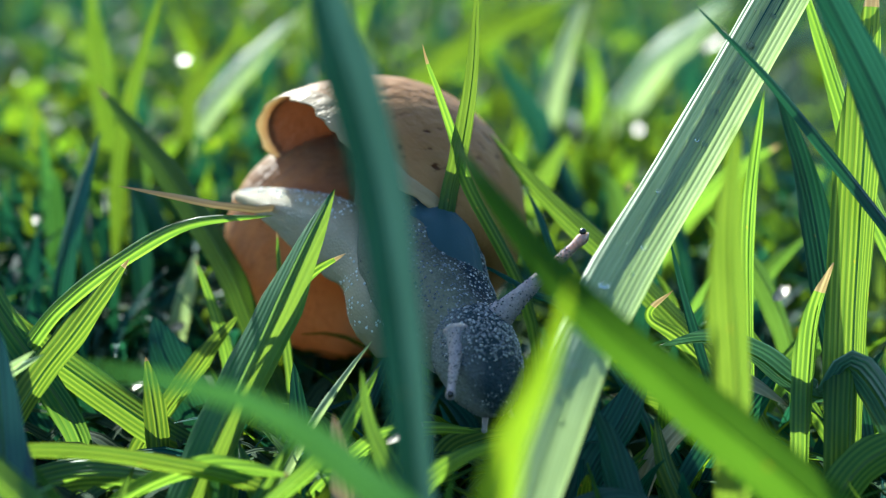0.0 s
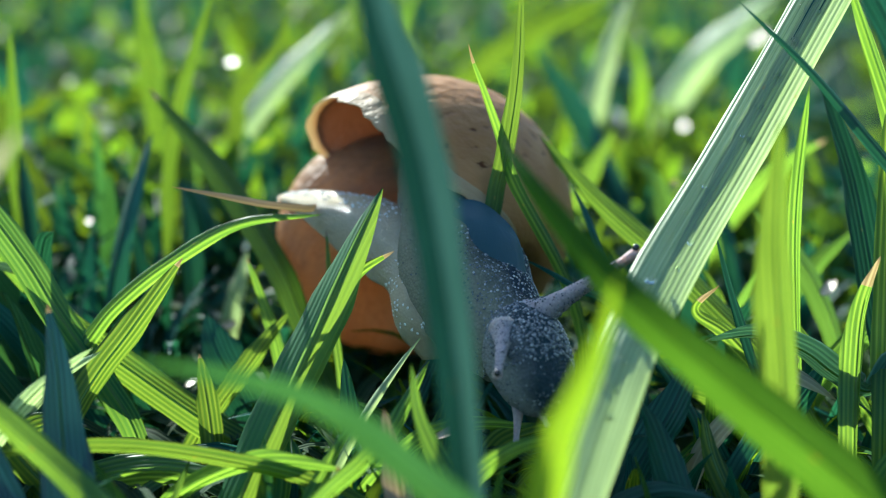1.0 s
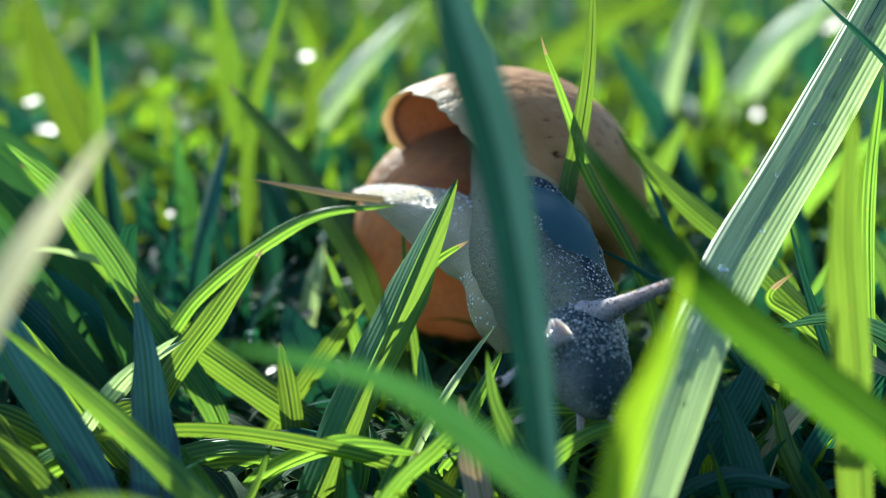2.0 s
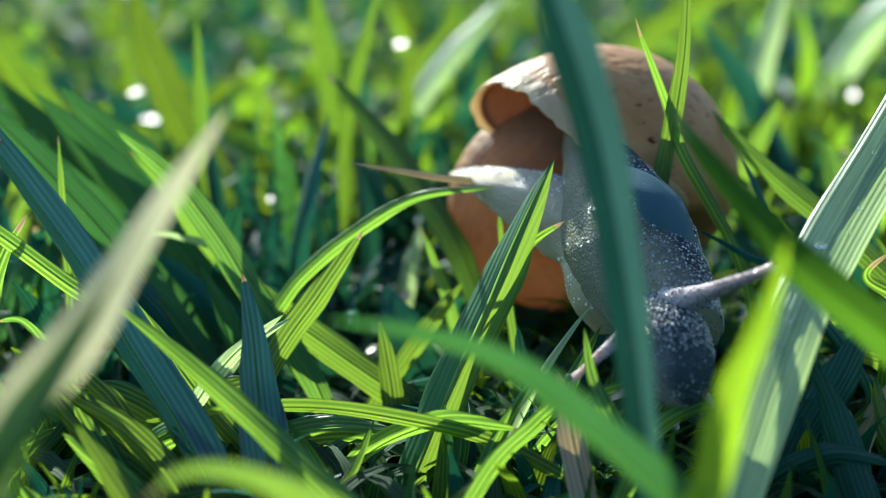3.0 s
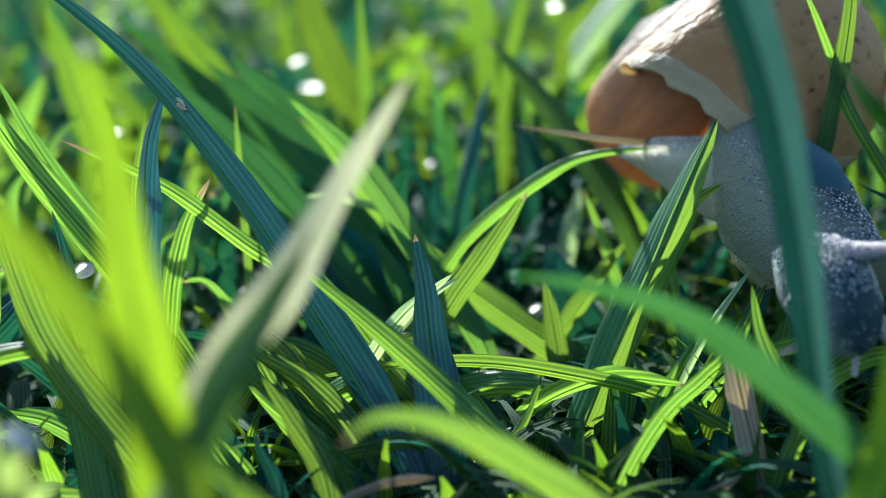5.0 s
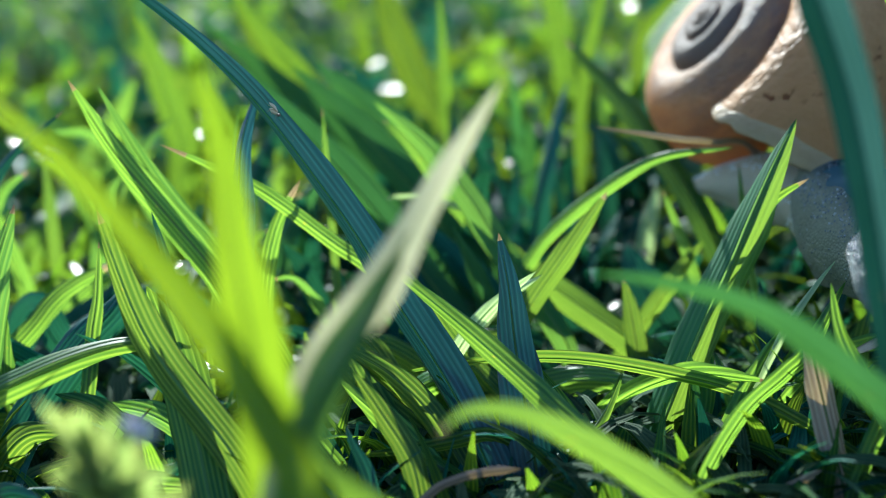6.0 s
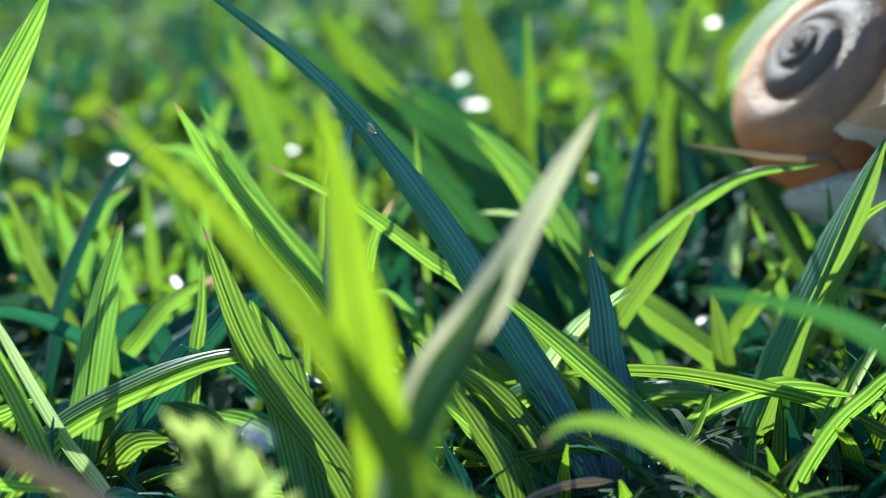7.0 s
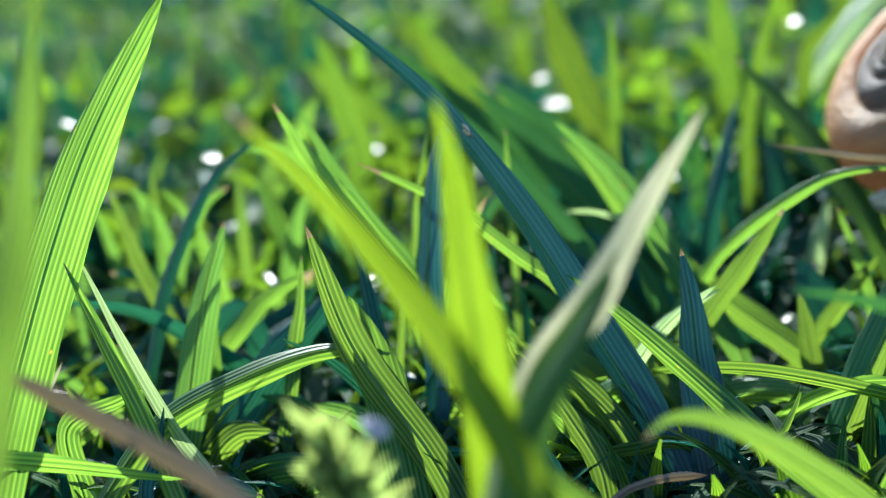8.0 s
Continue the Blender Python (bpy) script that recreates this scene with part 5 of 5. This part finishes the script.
def build_shell():
    bm = bmesh.new()
    per = 110
    ss = [k / per for k in range(int(TURNS * per) + 1)]
    skin_rings(bm, [shell_ring(s) for s in reversed(ss)], list(reversed(ss)), True, False)
    ob = part("shell", bm, SHELL, snail, "globular tan spiral shell with growth lines, pits and a worn spire darkened as shade")
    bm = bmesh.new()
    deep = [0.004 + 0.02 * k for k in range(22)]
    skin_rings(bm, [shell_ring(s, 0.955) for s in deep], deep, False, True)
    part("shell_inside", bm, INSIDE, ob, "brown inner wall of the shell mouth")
    # the thin ragged pale growing edge round the mouth: out along the shell and back inside it
    bm = bmesh.new()
    lip = []
    for s, swell, rag in ((0.010, 1.000, 0.002), (0.008, 1.006, 0.003), (0.004, 1.008, 0.003), (0.000, 1.007, 0.004), (-0.003, 1.008, 0.004),
                          (-0.006, 1.006, 0.005), (-0.0075, 1.000, 0.005), (-0.006, 0.990, 0.005), (0.000, 0.975, 0.004), (0.012, 0.955, 0.0)):
        lip.append(shell_ring(s, swell, 144, rag))
    skin_rings(bm, lip, [0.2 + k * 0.006 for k in range(len(lip))])
    part("lip", bm, LIP, ob, "pale ragged growing edge of the shell mouth")
    # soft collar deep in the mouth
    bm = bmesh.new()
    rings = []
    for k in range(9):
        q = k / 8
        rings.append(shell_ring(0.17 - 0.035 * math.sin(q * 1.57), 0.94 * (1 - q ** 2 * 0.97), 36))
    skin_rings(bm, rings, [k / 9 for k in range(9)], False, True)
    part("mantle", bm, MANTLE, ob, "wet pinkish-brown mantle in the shell mouth")
    return ob


def build_tentacle(name, length, thick, label, bulb=1.35):
    """A tapering feeler from its root at the origin up the local z axis, with a knob at its end."""
    bm = bmesh.new()
    rings, vs = [], []
    for k in range(27):
        q = k / 26
        r = thick * (1.0 - 0.62 * min(1, q * 1.15) ** 0.6 + 0.75 * math.exp(-q * 6))
        if q > 0.84:
            e = (q - 0.92) / 0.08
            r = max(r, thick * 0.38 * bulb * math.sqrt(max(0.0, 1 - e * e))) if q < 0.92 else thick * 0.38 * bulb * math.sqrt(max(0.004, 1 - e * e))
        ring = []
        for j in range(20):
            a = 2 * math.pi * j / 20 - math.pi / 2
            w = r * (1 + 0.07 * noise.noise(Vector((math.cos(a) * 2, math.sin(a) * 2, q * 24))))
            ring.append(Vector((math.cos(a) * w, math.sin(a) * w, q * length)))
        rings.append(ring)
        vs.append(q)
    skin_rings(bm, rings, vs, True, True)
    return part(name, bm, HORN, snail, label)


def ball(radius, at):
    bm = bmesh.new()
    bmesh.ops.create_uvsphere(bm, u_segments=14, v_segments=9, radius=radius)
    bmesh.ops.translate(bm, verts=bm.verts, vec=at)
    return bm


shell = build_shell()
foot = body_part("foot", [((-22.1, 132.0, 14.6), 0.6, 0.5), ((-19.6, 129.8, 14.9), 1.7, 1.2), ((-16.5, 127.5, 14.8), 3.0, 2.0), ((-12.8, 125.2, 13.7), 3.8, 3.4), ((-9.3, 122.9, 12.5), 4.2, 3.9), ((-6.1, 119.0, 11.1), 3.9, 3.2), ((-5.3, 115.6, 8.8), 3.4, 3.2), ((-4.7, 114.7, 6.4), 2.8, 2.8), ((-4.4, 114.0, 4.4), 1.2, 1.4)],
                 FLANK, "pale cream wet flank of the foot", (-10, 118, 5), 0.06, 0.3)
neck = body_part("neck", [((-7.6, 142.1, 17.0), 2.6, 2.8), ((-6.6, 132.4, 17.0), 3.0, 3.4), ((-4.6, 125.1, 15.0), 4.6, 4.9), ((-2.6, 119.8, 12.2), 6.2, 5.9), ((-0.2, 114.2, 9.8), 5.8, 4.7), ((2.6, 109.3, 7.8), 4.0, 3.9), ((3.5, 107.5, 7.0), 3.2, 3.2)],
                 SKIN, "dark blue-grey warty neck with pale sides, painted wider on the sunlit left", (-4, 117, 10), 0.05, 0.35)
skirt = body_part("mantle_skirt", [((-5.0, 123.0, 18.3), 1.0, 0.8), ((-2.3, 120.2, 16.5), 3.0, 2.2), ((-0.2, 117.6, 14.6), 3.4, 2.9), ((0.8, 116.0, 12.6), 3.2, 2.9), ((1.4, 114.6, 10.4), 2.4, 2.4), ((1.7, 113.5, 8.6), 0.8, 1.0)],
                  SKIRT, "smooth blue-grey mantle lobe between neck and shell", (-4, 117, 10), 0.05)
skirt.parent, skirt.location = neck, (0, 0, 0)
head = body_part("head", [((1.5, 112.1, 9.0), 2.5, 2.2), ((2.9, 109.0, 8.5), 3.8, 3.5), ((3.9, 106.3, 7.2), 3.8, 3.8), ((4.7, 103.9, 5.5), 3.0, 3.1), ((5.0, 102.8, 4.4), 1.7, 1.8), ((5.1, 102.4, 4.0), 0.4, 0.6)],
                 HEAD, "blunt dark grey warty head", (1.5, 104, 8), 0.05, 0.1)


def wart_material():
    m, n, l, p = material("snail_wart")
    rnd = n.new("ShaderNodeNewGeometry").outputs["Random Per Island"]
    l.new(ramp_of(n, l, rnd, [(0.0, (0.02, 0.035, 0.05)), (0.7, (0.09, 0.11, 0.12)), (1.0, (0.26, 0.28, 0.28))]), p.inputs["Base Color"])
    p.inputs["Roughness"].default_value = 0.16
    p.inputs["Specular IOR Level"].default_value = 0.9
    return m


WART = wart_material()
# white bead colour stands in for sparkles on wet skin
GLINT_BEADS = plain_material("glint_beads", (0.62, 0.64, 0.60), 0.15)


def warts(ob, rings, low, high, count, size, seed, around=(0.0, 1.0), ring=40, mat=WART, name="warty_skin", label="fine wet whitish warts on the skin"):
    """Wet pimples half sunk in the skin of a body part, between two shares of its length."""
    gen = random.Random(seed)
    ball_mesh = bmesh.new()
    bmesh.ops.create_icosphere(ball_mesh, subdivisions=1, radius=1.0)
    bv, bf = [v.co.copy() for v in ball_mesh.verts], [[v.index for v in f.verts] for f in ball_mesh.faces]
    ball_mesh.free()
    me = ob.data
    verts, faces = [], []
    for k in range(count):
        row, turn = int(gen.uniform(low, high) * (rings - 1)), int(gen.uniform(*around) * ring)
        f = me.polygons[min(row * ring + turn, len(me.polygons) - 1)]
        a, b, c, d = (me.vertices[i].co for i in f.vertices[:4])
        q = gen.random()
        at = a.lerp(b, q).lerp(d.lerp(c, q), gen.random()) + f.normal * size * 0.35
        r, base = size * gen.uniform(0.6, 1.2), len(verts)
        verts += [tuple(at + v * r) for v in bv]
        faces += [tuple(base + i for i in q) for q in bf]
    data = bpy.data.meshes.new(name)
    data.from_pydata(verts, [], faces)
    data.materials.append(mat)
    data.polygons.foreach_set("use_smooth", [True] * len(data.polygons))
    data.update()
    skin = new(name, data)
    skin.parent = ob
    return tagged(skin, label)


warts(head, 44, 0.0, 0.5, 1500, 0.00018, 2, (0.3, 0.8))
warts(head, 44, 0.0, 0.9, 900, 0.00010, 3)
warts(neck, 44, 0.35, 1.0, 2600, 0.00015, 4, (0.38, 0.88))
warts(neck, 44, 0.3, 1.0, 700, 0.00011, 5)
# beads added along the foot's edge to paint its wet highlights
warts(foot, 44, 0.06, 0.5, 260, 0.00017, 11, (0.4, 0.62), mat=GLINT_BEADS, name="glint_beads", label="white slime beads that stand for wet glints along the edge of the foot")
warts(foot, 44, 0.62, 0.82, 150, 0.00016, 12, (0.2, 0.75), mat=GLINT_BEADS, name="glint_beads", label="white slime beads that stand for wet glints along the edge of the foot")
horn_a = build_tentacle("upper_tentacle", 0.0118, 0.00105, "long grey eye stalk")
horn_b = build_tentacle("upper_tentacle", 0.0078, 0.00082, "long grey eye stalk")
warts(horn_a, 27, 0.05, 0.8, 420, 0.00008, 6, ring=20)
warts(horn_b, 27, 0.05, 0.8, 220, 0.00007, 8, ring=20)
part("eye", ball(0.00033, (0.0, -0.00042, 0.01147)), EYE, horn_a, "small black eye at the tip")
part("eye", ball(0.00033, (0.0, -0.00042, 0.00758)), EYE, horn_b, "small black eye at the tip")
horn_c = build_tentacle("lower_tentacle", 0.0042, 0.0006, "short pale feeler under the eye stalks", 1.2)
horn_d = build_tentacle("lower_tentacle", 0.0042, 0.0006, "short pale feeler under the eye stalks", 1.2)


def shell_pose(x, y, z, az, el, roll):
    """The shell's pose: its middle in millimetres, the way its apex points, and the turn of its mouth about that axis."""
    a = Vector((math.cos(radians(az)) * math.cos(radians(el)), math.sin(radians(az)) * math.cos(radians(el)), math.sin(radians(el))))
    h = Vector((0, 0, 1)).cross(a).normalized()
    v = a.cross(h)
    ex = h * math.cos(radians(roll)) + v * math.sin(radians(roll))
    ey = a.cross(ex)
    m = Matrix((ex, ey, a)).transposed().to_4x4()
    return Matrix.Translation(place((x, y, z)) / 1000) @ m


def feeler_pose(root, tip):
    """A feeler from its root to its tip, both in millimetres."""
    a, b = place(root) / 1000, place(tip) / 1000
    d = (b - a).normalized()
    side = d.cross(Vector((0, 0, 1))).normalized()
    up = side.cross(d)
    return Matrix.Translation(a) @ Matrix((side, -up, d)).transposed().to_4x4()


foot_at, neck_at, head_at = foot.location.copy(), neck.location.copy(), head.location.copy()


def shift(at, move, turn):
    """A pose a little off a part's own place: millimetres and degrees."""
    return pose(at.x + move[0] / 1000, at.y + move[1] / 1000, at.z + move[2] / 1000, *turn)


def motions():
    walk(shell, [
        (0.0, shell_pose(-10.1, 137.1, 8.5, 124.4, 27.0, 70.1)),
        (1.2, shell_pose(-9.9, 137.2, 8.5, 124.4, 26.9, 69.5)),
        (2.5, shell_pose(-9.7, 137.5, 8.6, 125.6, 27.3, 67.6)),
        (3.0, shell_pose(-10.1, 138.0, 9.4, 131.0, 30.0, 62.5)),
        (3.5, shell_pose(-10.8, 138.4, 10.5, 138.0, 33.6, 56.0)),
        (3.9, shell_pose(-11.4, 138.9, 12.1, 143.6, 37.6, 49.5)),
        (4.5, shell_pose(-11.9, 139.2, 14.6, 151.8, 45.3, 41.2)),
        (4.7, shell_pose(-12.2, 139.0, 15.3, 155.0, 46.2, 37.8)),
        (5.25, shell_pose(-13.4, 138.8, 17.8, 179.5, 46.0, 15.0)),
        (5.8, shell_pose(-14.6, 138.6, 19.4, 204.5, 43.8, -7.5)),
        (6.4, shell_pose(-14.6, 138.4, 18.3, 214.8, 45.8, -11.5)),
        (7.0, shell_pose(-14.3, 138.6, 18.3, 218.5, 44.5, -5.5)),
        (7.6, shell_pose(-14.1, 138.5, 18.2, 220.5, 42.4, -1.5)),
        (8.0, shell_pose(-13.4, 138.5, 17.8, 218.6, 41.3, -0.8)),
    ])
    walk(foot, [
        (0.0, shift(foot_at, (0.0, 0.0, 0.0), (0, 0, 0))),
        (1.2, shift(foot_at, (-0.2, -2.0, 0.0), (0, 0, 0))),
        (2.5, shift(foot_at, (0.2, -4.9, 0.5), (0, 0, 0))),
        (3.5, shift(foot_at, (0.4, -6.7, 1.0), (0, 0, 0))),
        (4.5, shift(foot_at, (0.7, -8.0, 1.2), (0, 0, -4))),
        (5.8, shift(foot_at, (0.6, 1.0, -2.0), (0, -22, -4))),
        (6.5, shift(foot_at, (0.8, 0.8, -2.2), (0, -22, -4))),
        (8.0, shift(foot_at, (1.2, 0.6, -2.2), (0, -22, -4))),
    ])
    walk(neck, [
        (0.0, shift(neck_at, (0.0, 0.0, 0.0), (0, 0, 0))),
        (1.2, shift(neck_at, (-0.4, -2.5, 0.2), (0, 0, 0))),
        (2.5, shift(neck_at, (-0.3, -5.9, 1.0), (0, 0, 0))),
        (3.5, shift(neck_at, (-0.9, -8.0, 1.7), (0, 0, 0))),
        (4.5, shift(neck_at, (-1.2, -9.8, 2.5), (-2, 0, 2))),
        (5.8, shift(neck_at, (-0.4, -5.6, -2.8), (-8, -26, 0))),
        (6.5, shift(neck_at, (0.0, -5.8, -3.0), (-8, -28, 0))),
        (8.0, shift(neck_at, (1.0, -7.0, -3.0), (-8, -28, 0))),
    ])
    walk(head, [
        (0.0, shift(head_at, (0.0, 0.0, 0.0), (0, 0, 0))),
        (0.5, shift(head_at, (0.1, -0.9, 0.2), (0, 0, 0))),
        (1.0, shift(head_at, (0.2, -2.1, 0.4), (0, 0, 1))),
        (2.5, shift(head_at, (-2.2, -6.8, 0.1), (0, 0, 2))),
        (3.5, shift(head_at, (-2.6, -9.2, 0.6), (0, 0, 2))),
        (4.5, shift(head_at, (-2.8, -11.1, 1.8), (0, 0, 5))),
        (5.8, shift(head_at, (-2.9, -15.0, 4.0), (0, 0, 8))),
        (8.0, shift(head_at, (-3.4, -23.0, 6.6), (0, 0, 10))),
    ])
    walk(horn_a, [
        (0.0, feeler_pose((4.8, 108.9, 10.2), (12.7, 109.5, 18.9))),
        (0.5, feeler_pose((4.5, 108.3, 10.4), (12.8, 107.3, 18.7))),
        (1.0, feeler_pose((4.2, 107.0, 10.9), (12.5, 104.5, 18.1))),
        (2.5, feeler_pose((1.7, 101.7, 10.8), (8.9, 96.6, 16.1))),
        (3.5, feeler_pose((1.2, 99.5, 11.4), (8.3, 94.2, 16.4))),
        (4.5, feeler_pose((0.7, 97.6, 12.2), (8.1, 92.2, 15.3))),
        (5.8, feeler_pose((1.1, 93.7, 14.5), (7.7, 88.3, 17.5))),
        (8.0, feeler_pose((0.3, 85.6, 16.9), (6.1, 80.2, 19.9))),
    ])
    walk(horn_b, [
        (0.0, feeler_pose((1.8, 106.0, 9.9), (1.3, 98.6, 6.6))),
        (0.5, feeler_pose((1.9, 105.6, 10.4), (1.6, 97.9, 7.5))),
        (1.0, feeler_pose((1.6, 104.3, 10.5), (1.1, 96.5, 9.0))),
        (2.5, feeler_pose((-0.7, 97.6, 10.9), (-6.0, 94.2, 7.2))),
        (3.5, feeler_pose((-1.8, 95.5, 11.2), (-6.2, 92.0, 6.8))),
        (4.5, feeler_pose((-1.9, 96.5, 12.6), (-3.2, 90.7, 9.1))),
        (5.8, feeler_pose((-2.2, 92.9, 15.6), (-2.6, 86.8, 15.0))),
        (8.0, feeler_pose((-2.5, 85.0, 18.3), (-2.9, 78.7, 17.3))),
    ])
    walk(horn_c, [
        (0.0, feeler_pose((5.6, 106.3, 4.9), (6.5, 103.5, 4.2))),
        (2.5, feeler_pose((3.4, 98.9, 5.2), (4.5, 96.1, 4.4))),
        (4.5, feeler_pose((4.2, 95.0, 7.3), (5.5, 92.1, 6.4))),
        (8.0, feeler_pose((2.5, 83.6, 13.5), (3.6, 80.9, 13.1))),
    ])
    walk(horn_d, [
        (0.0, feeler_pose((4.7, 106.3, 4.8), (4.6, 104.3, 3.0))),
        (2.5, feeler_pose((2.1, 98.7, 4.7), (2.0, 96.3, 2.1))),
        (4.5, feeler_pose((2.8, 94.8, 6.8), (2.7, 92.6, 4.5))),
        (8.0, feeler_pose((1.2, 83.3, 12.6), (1.1, 81.3, 10.7))),
    ])


motions()
